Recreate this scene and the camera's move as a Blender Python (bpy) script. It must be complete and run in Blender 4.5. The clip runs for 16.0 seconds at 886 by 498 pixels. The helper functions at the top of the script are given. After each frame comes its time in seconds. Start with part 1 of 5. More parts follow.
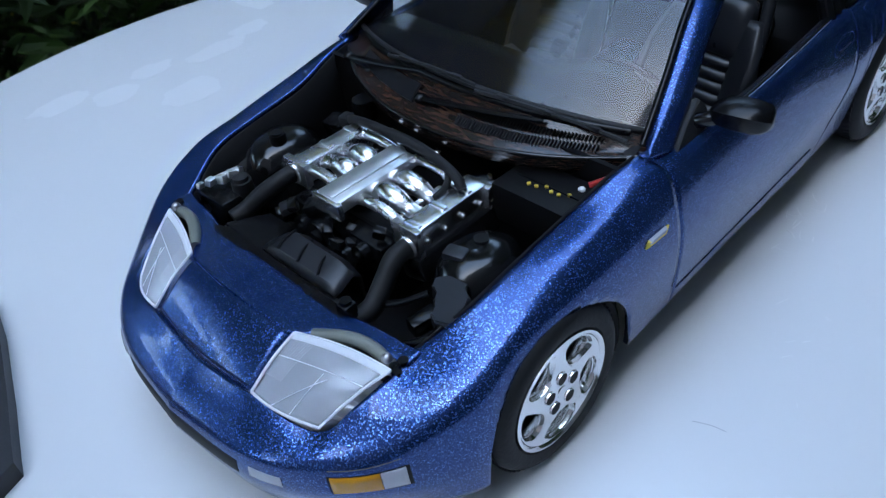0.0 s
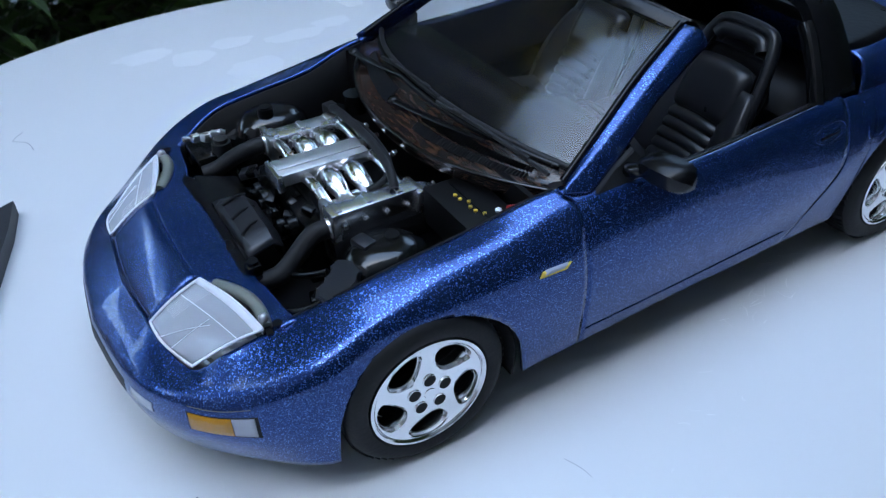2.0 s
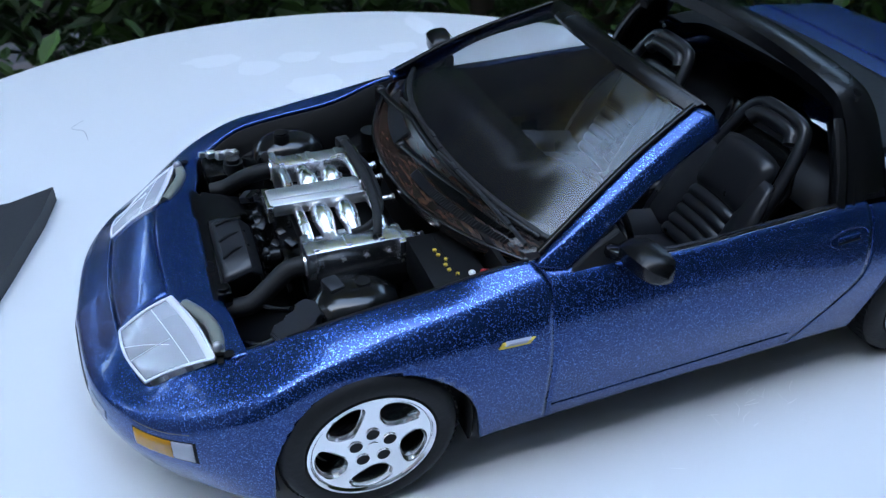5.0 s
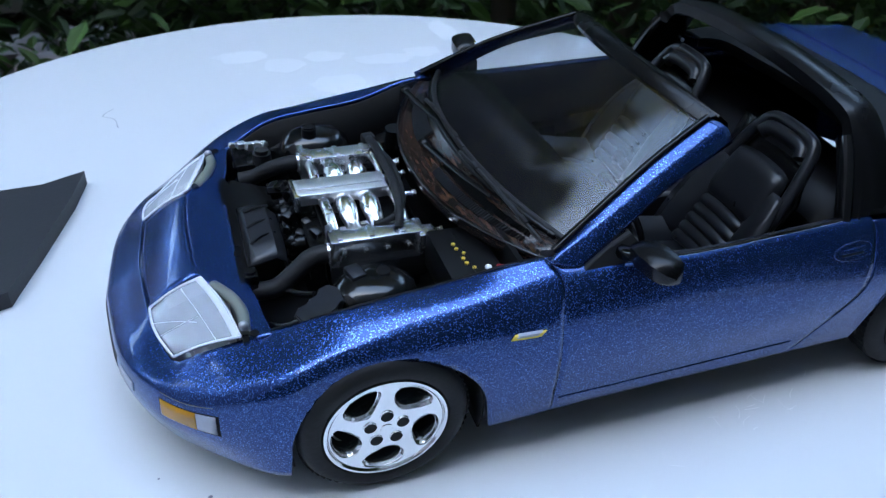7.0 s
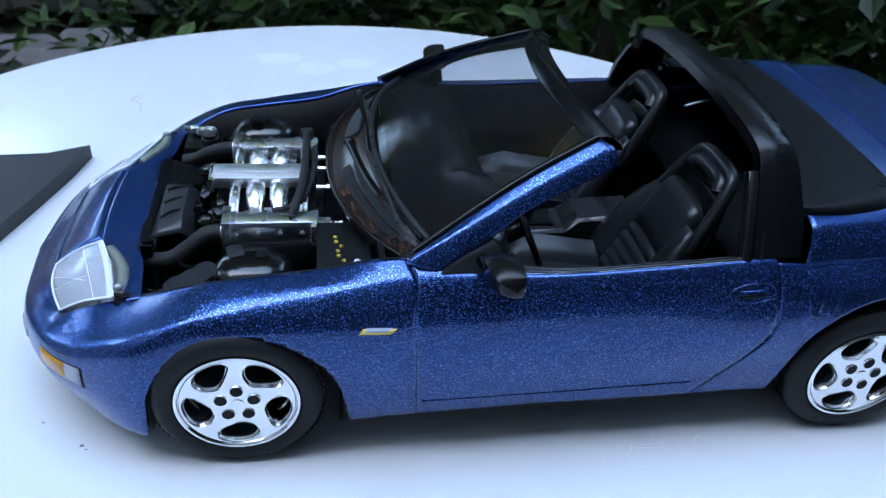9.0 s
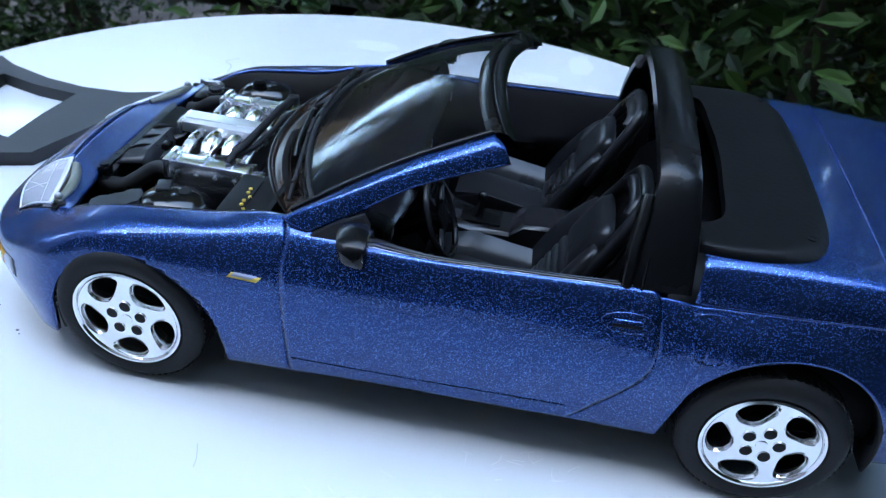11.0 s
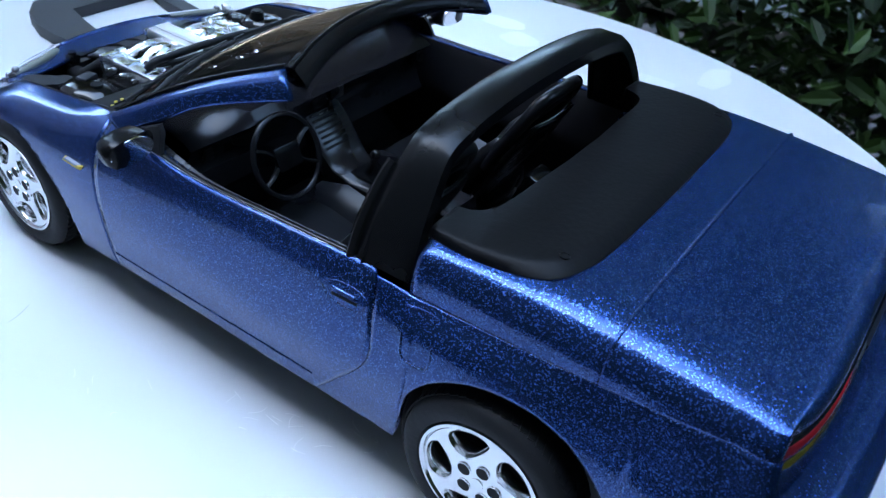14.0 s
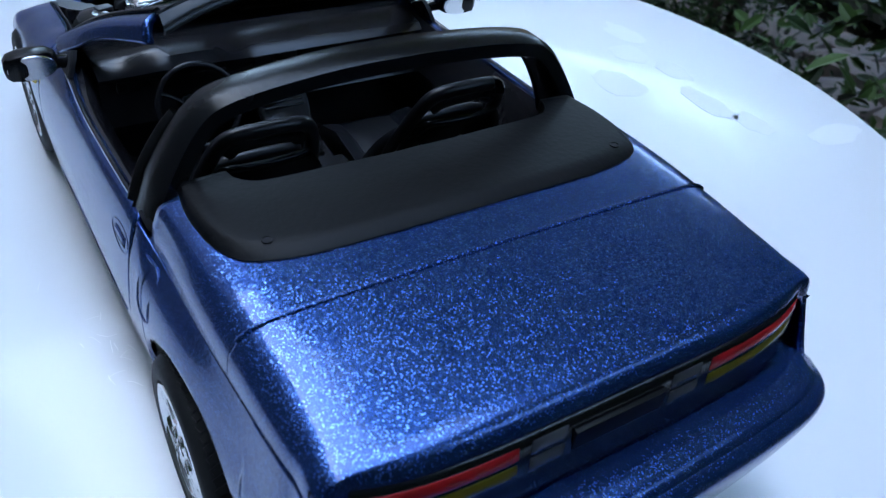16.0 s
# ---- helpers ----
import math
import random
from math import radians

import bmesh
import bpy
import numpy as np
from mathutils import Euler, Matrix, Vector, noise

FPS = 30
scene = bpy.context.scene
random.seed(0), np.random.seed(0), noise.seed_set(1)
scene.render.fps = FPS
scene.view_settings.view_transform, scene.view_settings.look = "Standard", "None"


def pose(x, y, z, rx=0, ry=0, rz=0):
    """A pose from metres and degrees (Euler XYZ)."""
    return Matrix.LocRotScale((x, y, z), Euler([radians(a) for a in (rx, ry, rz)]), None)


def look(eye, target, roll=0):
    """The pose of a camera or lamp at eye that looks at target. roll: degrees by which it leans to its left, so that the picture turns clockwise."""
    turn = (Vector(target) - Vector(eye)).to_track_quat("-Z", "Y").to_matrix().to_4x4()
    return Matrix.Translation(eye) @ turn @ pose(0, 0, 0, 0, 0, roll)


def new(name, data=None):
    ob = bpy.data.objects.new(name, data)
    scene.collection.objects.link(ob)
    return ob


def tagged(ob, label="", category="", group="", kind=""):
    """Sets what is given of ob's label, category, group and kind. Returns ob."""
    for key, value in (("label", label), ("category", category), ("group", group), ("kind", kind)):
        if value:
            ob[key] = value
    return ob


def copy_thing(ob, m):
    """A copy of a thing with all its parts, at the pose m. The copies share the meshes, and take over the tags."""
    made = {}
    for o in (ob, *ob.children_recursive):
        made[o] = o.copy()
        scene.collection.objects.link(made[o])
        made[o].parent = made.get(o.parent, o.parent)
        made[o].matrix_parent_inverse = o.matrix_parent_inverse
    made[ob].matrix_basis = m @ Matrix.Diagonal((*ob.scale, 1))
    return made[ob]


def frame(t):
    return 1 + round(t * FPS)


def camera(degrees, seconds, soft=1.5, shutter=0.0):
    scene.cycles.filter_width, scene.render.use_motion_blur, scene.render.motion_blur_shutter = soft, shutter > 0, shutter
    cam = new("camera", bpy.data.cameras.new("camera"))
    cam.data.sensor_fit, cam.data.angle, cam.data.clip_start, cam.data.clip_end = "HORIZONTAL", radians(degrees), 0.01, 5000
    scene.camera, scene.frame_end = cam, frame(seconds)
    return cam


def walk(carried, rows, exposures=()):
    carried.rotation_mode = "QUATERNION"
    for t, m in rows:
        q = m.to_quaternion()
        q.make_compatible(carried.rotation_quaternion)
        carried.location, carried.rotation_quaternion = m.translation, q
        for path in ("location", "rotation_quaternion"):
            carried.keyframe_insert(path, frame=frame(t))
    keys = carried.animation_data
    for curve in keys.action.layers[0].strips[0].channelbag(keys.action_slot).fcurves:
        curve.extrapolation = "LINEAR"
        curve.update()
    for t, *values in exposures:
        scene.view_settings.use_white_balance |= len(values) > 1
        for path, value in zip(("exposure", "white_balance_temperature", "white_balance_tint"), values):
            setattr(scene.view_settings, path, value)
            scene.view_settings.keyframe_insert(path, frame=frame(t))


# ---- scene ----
# The model car is 1:24. All lengths below are those of the full-size car in metres; K brings them to the model's size.
# x runs from the front axle to the rear, y to the car's right, z up from the table top.
K = 1 / 24
cam = camera(57.8, 16.0, soft=1.3)
PATH = [
    (0, (-1.310, -1.959, 2.346), (-0.316, -0.793, 1.061), -7.50),
    (0.5, (-1.207, -2.164, 2.323), (-0.233, -0.935, 1.082), -2.53),
    (1, (-1.093, -2.382, 2.342), (-0.205, -1.089, 1.101), -1.58),
    (1.5, (-0.934, -2.486, 2.319), (-0.102, -1.147, 1.088), -1.80),
    (2, (-0.872, -2.531, 2.321), (-0.078, -1.155, 1.106), -1.20),
    (2.5, (-0.752, -2.549, 2.260), (0.014, -1.145, 1.058), -1.04),
    (3, (-0.729, -2.501, 2.245), (0.035, -1.094, 1.046), -0.48),
    (3.5, (-0.699, -2.512, 2.209), (0.037, -1.102, 0.997), 0.87),
    (4, (-0.607, -2.552, 2.280), (0.075, -1.113, 1.070), 1.75),
    (4.5, (-0.556, -2.532, 2.305), (0.093, -1.066, 1.109), 2.04),
    (4.7, (-0.471, -2.573, 2.360), (0.152, -1.091, 1.171), 1.83),
    (6.8, (-0.514, -2.681, 2.506), (0.073, -1.170, 1.336), 4.48),
    (7, (-0.549, -2.715, 2.449), (0.042, -1.205, 1.278), 4.49),
    (7.5, (-0.573, -2.726, 2.425), (0.044, -1.245, 1.232), 4.72),
    (8, (-0.573, -2.828, 2.327), (0.057, -1.347, 1.140), 4.99),
    (8.5, (-0.388, -2.883, 2.364), (0.171, -1.375, 1.176), 5.25),
    (9, (0.310, -3.017, 2.454), (0.608, -1.400, 1.315), 4.86),
    (9.2, (0.551, -3.070, 2.454), (0.780, -1.454, 1.299), 5.27),
    (11.3, (1.648, -3.118, 2.441), (1.373, -1.492, 1.309), 6.76),
    (11.5, (1.808, -3.112, 2.459), (1.467, -1.499, 1.326), 6.76),
    (12, (2.084, -3.038, 2.500), (1.631, -1.474, 1.338), 6.10),
    (12.5, (2.201, -2.978, 2.407), (1.726, -1.418, 1.250), 6.07),
    (13, (2.438, -2.795, 2.320), (1.859, -1.283, 1.147), 6.10),
    (13.5, (2.789, -2.544, 2.359), (2.062, -1.120, 1.157), 6.15),
    (14, (3.131, -2.325, 2.354), (2.27, -0.972, 1.158), 6.3),
    (14.5, (3.287, -2.128, 2.307), (2.357, -0.84, 1.093), 6.3),
    (15, (3.535, -1.975, 2.285), (2.53, -0.759, 1.055), 6.3),
    (15.5, (3.953, -1.588, 2.342), (2.779, -0.545, 1.103), 5.9),
    (16, (4.047, -1.173, 2.352), (2.767, -0.268, 1.11), 6.4),
]
walk(cam, [(t, look([c * K for c in eye], [c * K for c in target], roll)) for t, eye, target, roll in PATH],
     exposures=[(0.0, 3.8, 6600, 1), (3.5, 4.1, 6650, 1), (8.0, 4.2, 6550, 1), (9.0, 4.35, 6450, 1), (11.5, 4.52, 6350, 1), (12.5, 4.5, 6250, 1), (14.5, 4.38, 6250, 1), (16.0, 4.12, 6400, 1)])
cam.data.dof.use_dof = True
cam.data.dof.focus_distance, cam.data.dof.aperture_fstop = 0.125, 66

# ---- world and light ----
world = bpy.data.worlds.new("sky")
scene.world = world
world.use_nodes = True
wn = world.node_tree.nodes
sky = wn.new("ShaderNodeTexSky")
sky.sky_type = "NISHITA"
sky.sun_disc = False
sky.sun_elevation, sky.sun_rotation = radians(52), radians(206.6)
sky.dust_density, sky.ozone_density = 2.0, 0.7
wn["Background"].inputs["Strength"].default_value = 0.15
world.node_tree.links.new(sky.outputs["Color"], wn["Background"].inputs["Color"])
sun = new("sun", bpy.data.lights.new("sun", "SUN"))
sun.data.energy, sun.data.angle = 3.0, radians(0.6)
sun.data.color = (1.0, 0.95, 0.88)
sun.matrix_world = look((-0.5, -1.0, 1.431), (0, 0, 0))

# ---- materials ----
def mat(name, color, rough=0.5, metal=0.0, coat=0.0, spec=0.5, bump=0.0, bump_scale=300.0, vary=0.0, vary_scale=40.0, rough_vary=0.0):
    """A surface with uneven tone, uneven gloss and fine relief; scales are per metre of the model's world."""
    m = bpy.data.materials.new(name)
    m.use_nodes = True
    nt = m.node_tree
    p = nt.nodes["Principled BSDF"]
    p.inputs["Base Color"].default_value = (*color, 1)
    p.inputs["Roughness"].default_value = rough
    p.inputs["Metallic"].default_value = metal
    p.inputs["Coat Weight"].default_value = coat
    p.inputs["Coat Roughness"].default_value = 0.06
    p.inputs["Specular IOR Level"].default_value = spec
    tc = nt.nodes.new("ShaderNodeTexCoord")
    if vary or rough_vary:
        n = nt.nodes.new("ShaderNodeTexNoise")
        n.inputs["Scale"].default_value, n.inputs["Detail"].default_value = vary_scale, 6
        nt.links.new(tc.outputs["Object"], n.inputs["Vector"])
        if vary:
            mix = nt.nodes.new("ShaderNodeMix")
            mix.data_type = "RGBA"
            lo = [c * (1 - vary) for c in color]
            hi = [min(1, c * (1 + vary)) for c in color]
            mix.inputs[6].default_value, mix.inputs[7].default_value = (*lo, 1), (*hi, 1)
            nt.links.new(n.outputs["Fac"], mix.inputs[0])
            nt.links.new(mix.outputs[2], p.inputs["Base Color"])
        if rough_vary:
            mr = nt.nodes.new("ShaderNodeMapRange")
            mr.inputs["To Min"].default_value, mr.inputs["To Max"].default_value = max(0.02, rough - rough_vary), rough + rough_vary
            nt.links.new(n.outputs["Fac"], mr.inputs["Value"])
            nt.links.new(mr.outputs["Result"], p.inputs["Roughness"])
    if bump:
        n2 = nt.nodes.new("ShaderNodeTexNoise")
        n2.inputs["Scale"].default_value, n2.inputs["Detail"].default_value = bump_scale, 4
        nt.links.new(tc.outputs["Object"], n2.inputs["Vector"])
        b = nt.nodes.new("ShaderNodeBump")
        b.inputs["Strength"].default_value, b.inputs["Distance"].default_value = bump, 0.0004
        nt.links.new(n2.outputs["Fac"], b.inputs["Height"])
        nt.links.new(b.outputs["Normal"], p.inputs["Normal"])
    return m


def flake_paint(name, deep, bright, flake):
    """Metallic lacquer: a voronoi of tiny flakes, each with its own tone and tilt, under a clear coat."""
    m = bpy.data.materials.new(name)
    m.use_nodes = True
    nt = m.node_tree
    p = nt.nodes["Principled BSDF"]
    tc = nt.nodes.new("ShaderNodeTexCoord")
    v = nt.nodes.new("ShaderNodeTexVoronoi")
    v.inputs["Scale"].default_value = flake
    nt.links.new(tc.outputs["Object"], v.inputs["Vector"])
    sep = nt.nodes.new("ShaderNodeSeparateColor")
    nt.links.new(v.outputs["Color"], sep.inputs["Color"])
    ramp = nt.nodes.new("ShaderNodeValToRGB")
    e = ramp.color_ramp.elements
    e[0].position, e[0].color = 0.0, (*deep, 1)
    e[1].position, e[1].color = 1.0, (*bright, 1)
    mid = e.new(0.80)
    mid.color = (*[c * 1.5 for c in deep], 1)
    nt.links.new(sep.outputs["Red"], ramp.inputs["Fac"])
    nt.links.new(ramp.outputs["Color"], p.inputs["Base Color"])
    # flakes lie at slightly different tilts
    geo = nt.nodes.new("ShaderNodeNewGeometry")
    sub = nt.nodes.new("ShaderNodeVectorMath")
    sub.operation = "SUBTRACT"
    sub.inputs[1].default_value = (0.5, 0.5, 0.5)
    nt.links.new(v.outputs["Color"], sub.inputs[0])
    sc = nt.nodes.new("ShaderNodeVectorMath")
    sc.operation = "SCALE"
    sc.inputs["Scale"].default_value = 0.14
    nt.links.new(sub.outputs["Vector"], sc.inputs[0])
    add = nt.nodes.new("ShaderNodeVectorMath")
    nt.links.new(geo.outputs["Normal"], add.inputs[0])
    nt.links.new(sc.outputs["Vector"], add.inputs[1])
    nrm = nt.nodes.new("ShaderNodeVectorMath")
    nrm.operation = "NORMALIZE"
    nt.links.new(add.outputs["Vector"], nrm.inputs[0])
    nt.links.new(nrm.outputs["Vector"], p.inputs["Normal"])
    p.inputs["Metallic"].default_value = 0.72
    p.inputs["Specular IOR Level"].default_value = 0.25
    p.inputs["Roughness"].default_value = 0.24
    p.inputs["Coat Weight"].default_value = 0.5
    p.inputs["Coat Roughness"].default_value = 0.05
    # faint orange peel in the clear coat
    n2 = nt.nodes.new("ShaderNodeTexNoise")
    n2.inputs["Scale"].default_value = 900
    nt.links.new(tc.outputs["Object"], n2.inputs["Vector"])
    b = nt.nodes.new("ShaderNodeBump")
    b.inputs["Strength"].default_value, b.inputs["Distance"].default_value = 0.06, 0.0003
    nt.links.new(n2.outputs["Fac"], b.inputs["Height"])
    nt.links.new(b.outputs["Normal"], p.inputs["Coat Normal"])
    return m


def glass(name, color=(1, 1, 1), rough=0.02, solid=0.12, tint=(0.05, 0.05, 0.055)):
    """Clear styrene: mostly see-through, with the gloss of a smooth pane."""
    m = bpy.data.materials.new(name)
    m.use_nodes = True
    nt = m.node_tree
    p = nt.nodes["Principled BSDF"]
    p.inputs["Base Color"].default_value = (*tint, 1)
    p.inputs["Roughness"].default_value = rough
    p.inputs["Alpha"].default_value = solid
    gl = nt.nodes.new("ShaderNodeBsdfGlossy")
    gl.inputs["Roughness"].default_value = rough
    tr = nt.nodes.new("ShaderNodeBsdfTransparent")
    tr.inputs["Color"].default_value = (*color, 1)
    fr = nt.nodes.new("ShaderNodeFresnel")
    fr.inputs["IOR"].default_value = 1.62
    mix = nt.nodes.new("ShaderNodeMixShader")
    nt.links.new(fr.outputs["Fac"], mix.inputs["Fac"])
    nt.links.new(tr.outputs["BSDF"], mix.inputs[1])
    nt.links.new(gl.outputs["BSDF"], mix.inputs[2])
    body = nt.nodes.new("ShaderNodeMixShader")
    body.inputs["Fac"].default_value = solid
    dif = nt.nodes.new("ShaderNodeBsdfDiffuse")
    dif.inputs["Color"].default_value = (*tint, 1)
    nt.links.new(mix.outputs["Shader"], body.inputs[1])
    nt.links.new(dif.outputs["BSDF"], body.inputs[2])
    nt.links.new(body.outputs["Shader"], nt.nodes["Material Output"].inputs["Surface"])
    return m


PAINT = flake_paint("blue_metallic_paint", (0.0090, 0.032, 0.132), (0.18, 0.34, 0.74), 8000)
CHROME = mat("chrome", (0.88, 0.88, 0.88), 0.13, 1.0, rough_vary=0.04, vary_scale=120)
BRIGHT_CHROME = mat("bright_chrome", (0.96, 0.96, 0.97), 0.27, 1.0, rough_vary=0.05, vary_scale=120)
SATIN_CHROME = mat("satin_chrome", (0.97, 0.97, 0.97), 0.38, 1.0, rough_vary=0.05, vary_scale=120)
LENS_EDGE = mat("white_lens_edge", (0.78, 0.80, 0.86), 0.25, coat=0.4, vary=0.08, vary_scale=150)
OLIVE_SEAL = mat("olive_grey_seal", (0.17, 0.18, 0.155), 0.45, vary=0.25, vary_scale=150)
GLOSS_BLACK = mat("gloss_black_plastic", (0.006, 0.006, 0.0065), 0.16, spec=0.5, bump=0.05, bump_scale=500, rough_vary=0.08, vary_scale=150)
SATIN_BLACK = mat("satin_black_plastic", (0.005, 0.005, 0.0055), 0.25, spec=0.25, bump=0.08, bump_scale=900, vary=0.3, vary_scale=90, rough_vary=0.1)
TRIM_BLACK = mat("cabin_trim", (0.016, 0.015, 0.017), 0.2, spec=0.4, bump=0.05, bump_scale=700, vary=0.2, vary_scale=120, rough_vary=0.08)
SEAT_BLACK = mat("seat_vinyl", (0.012, 0.0125, 0.015), 0.3, spec=0.35, bump=0.06, bump_scale=900, vary=0.2, vary_scale=120, rough_vary=0.08)
MATT_BLACK = mat("matt_black_plastic", (0.012, 0.012, 0.013), 0.55, spec=0.35, bump=0.15, bump_scale=1500, vary=0.3, vary_scale=120)
DEEP_BLACK = mat("deep_black", (0.003, 0.003, 0.0035), 0.5, spec=0.2, vary=0.3, vary_scale=100)
GREY_PART = mat("grey_painted_plastic", (0.014, 0.0145, 0.018), 0.38, bump=0.06, bump_scale=800, vary=0.2, vary_scale=120)
RUBBER = mat("tyre_rubber", (0.010, 0.010, 0.011), 0.6, spec=0.3, bump=0.2, bump_scale=1200, vary=0.25, vary_scale=200)
TONNEAU = mat("tonneau_vinyl", (0.004, 0.004, 0.0045), 0.46, spec=0.13, bump=0.12, bump_scale=1100, vary=0.2, vary_scale=60, rough_vary=0.06)
BROWN_STAIN = mat("browned_black_cowl", (0.012, 0.009, 0.008), 0.2, vary=0.5, vary_scale=70, rough_vary=0.1)
_r = BROWN_STAIN.node_tree.nodes.new("ShaderNodeValToRGB")
_n = BROWN_STAIN.node_tree.nodes.new("ShaderNodeTexNoise")
_n.inputs["Scale"].default_value, _n.inputs["Detail"].default_value = 26, 4
_r.color_ramp.elements[0].position, _r.color_ramp.elements[0].color = 0.42, (0.006, 0.006, 0.007, 1)
_r.color_ramp.elements[1].position, _r.color_ramp.elements[1].color = 0.85, (0.10, 0.045, 0.025, 1)
BROWN_STAIN.node_tree.links.new(_n.outputs["Fac"], _r.inputs["Fac"])
BROWN_STAIN.node_tree.links.new(_r.outputs["Color"], BROWN_STAIN.node_tree.nodes["Principled BSDF"].inputs["Base Color"])
AMBER = mat("amber_lens", (0.48, 0.22, 0.012), 0.25, coat=0.6, vary=0.25, vary_scale=160)
RED_LENS = mat("red_lens", (0.36, 0.012, 0.016), 0.22, coat=0.15, vary=0.2, vary_scale=150)
OLIVE_LENS = mat("dull_amber_lens", (0.13, 0.10, 0.010), 0.25, coat=0.15, vary=0.2, vary_scale=150)
CLEAR_LENS = mat("whitish_lens", (0.38, 0.39, 0.43), 0.2, coat=0.7, vary=0.25, vary_scale=150)
GREY_LENS = mat("grey_lens", (0.07, 0.07, 0.075), 0.2, coat=0.15, vary=0.3, vary_scale=150)
BRASS = mat("gold_paint_dot", (0.75, 0.55, 0.08), 0.4, 0.3)
WHITE_DOT = mat("white_paint_dot", (0.75, 0.75, 0.75), 0.4)
RED_PART = mat("red_paint", (0.35, 0.02, 0.02), 0.35, vary=0.3, vary_scale=200)
SILVER = mat("silver_paint", (0.45, 0.45, 0.47), 0.3, 0.8, vary=0.15, vary_scale=200)
TABLE = mat("white_table_lacquer", (0.68, 0.69, 0.705), 0.3, coat=0.25, vary=0.03, vary_scale=9, rough_vary=0.08, bump=0.02, bump_scale=60)
SCRATCH = mat("pale_scratch", (0.82, 0.83, 0.84), 0.6)
GREY_MARK = mat("grey_mark", (0.25, 0.25, 0.30), 0.6)
SMUDGE = mat("whitish_smudge", (0.700, 0.710, 0.726), 0.30, vary=0.02, vary_scale=80)
GRIME = mat("brown_grime", (0.10, 0.085, 0.05), 0.6, vary=0.4, vary_scale=200)
HOODGREY = mat("dark_grey_panel", (0.02, 0.021, 0.025), 0.5, bump=0.1, bump_scale=1200, vary=0.25, vary_scale=60)
SCREEN = glass("windscreen_styrene", (0.72, 0.74, 0.76), 0.08, 0.05, (0.08, 0.08, 0.085))
LAMP_GLASS = glass("headlamp_styrene", (0.95, 0.96, 0.97), 0.03, 0.26, (0.86, 0.89, 0.97))
CONCRETE = mat("grey_paving", (0.20, 0.19, 0.18), 0.8, bump=0.3, bump_scale=40, vary=0.35, vary_scale=6)
STONE = mat("brown_rough_stone", (0.15, 0.125, 0.115), 0.85, bump=0.5, bump_scale=70, vary=0.5, vary_scale=14)
SOIL = mat("dark_soil", (0.03, 0.026, 0.02), 0.9, bump=0.4, bump_scale=60, vary=0.5, vary_scale=12)


# ---- building helpers ----
def part(name, bm, material, parent=None, label="", smooth=30, scale=K, solid=0.0):
    """Links a bmesh as one mesh object; lengths are scaled to the model."""
    bmesh.ops.recalc_face_normals(bm, faces=bm.faces)
    if solid and sum((f.calc_center_median() - Vector((1.2, 0, .45))).dot(f.normal) * f.calc_area() for f in bm.faces) < 0:
        bmesh.ops.reverse_faces(bm, faces=bm.faces)
    if scale != 1:
        bmesh.ops.scale(bm, vec=(scale, scale, scale), verts=bm.verts)
    me = bpy.data.meshes.new(name)
    bm.to_mesh(me)
    bm.free()
    me.materials.append(material)
    if smooth:
        me.shade_smooth()
        me.set_sharp_from_angle(angle=radians(smooth))
    ob = new(name, me)
    if solid:
        s = ob.modifiers.new("thickness", "SOLIDIFY")
        s.thickness, s.offset = solid * K, -1
    if parent:
        ob.parent = parent
    if label:
        tagged(ob, label)
    return ob


def catmull(p, u):
    """Point at station u of a smooth curve through p."""
    n = len(p) - 1
    i = min(max(int(u), 0), n - 1)
    t = u - i
    a, b, c, d = (Vector(p[max(i - 1, 0)]), Vector(p[i]), Vector(p[i + 1]), Vector(p[min(i + 2, n)]))
    return 0.5 * ((2 * b) + (c - a) * t + (2 * a - 5 * b + 4 * c - d) * t * t + (3 * b - a - 3 * c + d) * t ** 3)


def grid_faces(bm, cols):
    """Quads between columns of points, each a list of equal length."""
    vs = [[bm.verts.new(p) for p in c] for c in cols]
    for a, b in zip(vs, vs[1:]):
        for i in range(len(a) - 1):
            bm.faces.new((a[i], a[i + 1], b[i + 1], b[i]))
    return vs


def flip(p):
    return Vector((p[0], -p[1], p[2]))


def box(bm, c, size, rot=(0, 0, 0), bevel=0.0):
    """A box with rounded edges, added to bm."""
    t = bmesh.new()
    bmesh.ops.create_cube(t, size=1.0)
    for v in t.verts:
        v.co = Vector((v.co.x * size[0], v.co.y * size[1], v.co.z * size[2]))
    if bevel:
        bmesh.ops.bevel(t, geom=list(t.edges), offset=bevel, segments=2, profile=0.6, affect="EDGES", clamp_overlap=True)
    m = pose(*c, *rot)
    t.verts.index_update()
    vs = [bm.verts.new(m @ v.co) for v in t.verts]
    for f in t.faces:
        bm.faces.new([vs[v.index] for v in f.verts])
    t.free()


def rod(bm, a, b, r, r2=None, n=14):
    a, b = Vector(a), Vector(b)
    res = bmesh.ops.create_cone(bm, cap_ends=True, segments=n, radius1=r, radius2=r if r2 is None else r2, depth=(b - a).length)
    q = (b - a).to_track_quat("Z", "Y").to_matrix().to_4x4()
    bmesh.ops.transform(bm, matrix=Matrix.Translation((a + b) / 2) @ q, verts=res["verts"])


def ball(bm, c, r, squash=(1, 1, 1), n=10):
    res = bmesh.ops.create_uvsphere(bm, u_segments=n + 4, v_segments=n, radius=r)
    for v in res["verts"]:
        v.co = Vector(c) + Vector((v.co.x * squash[0], v.co.y * squash[1], v.co.z * squash[2]))


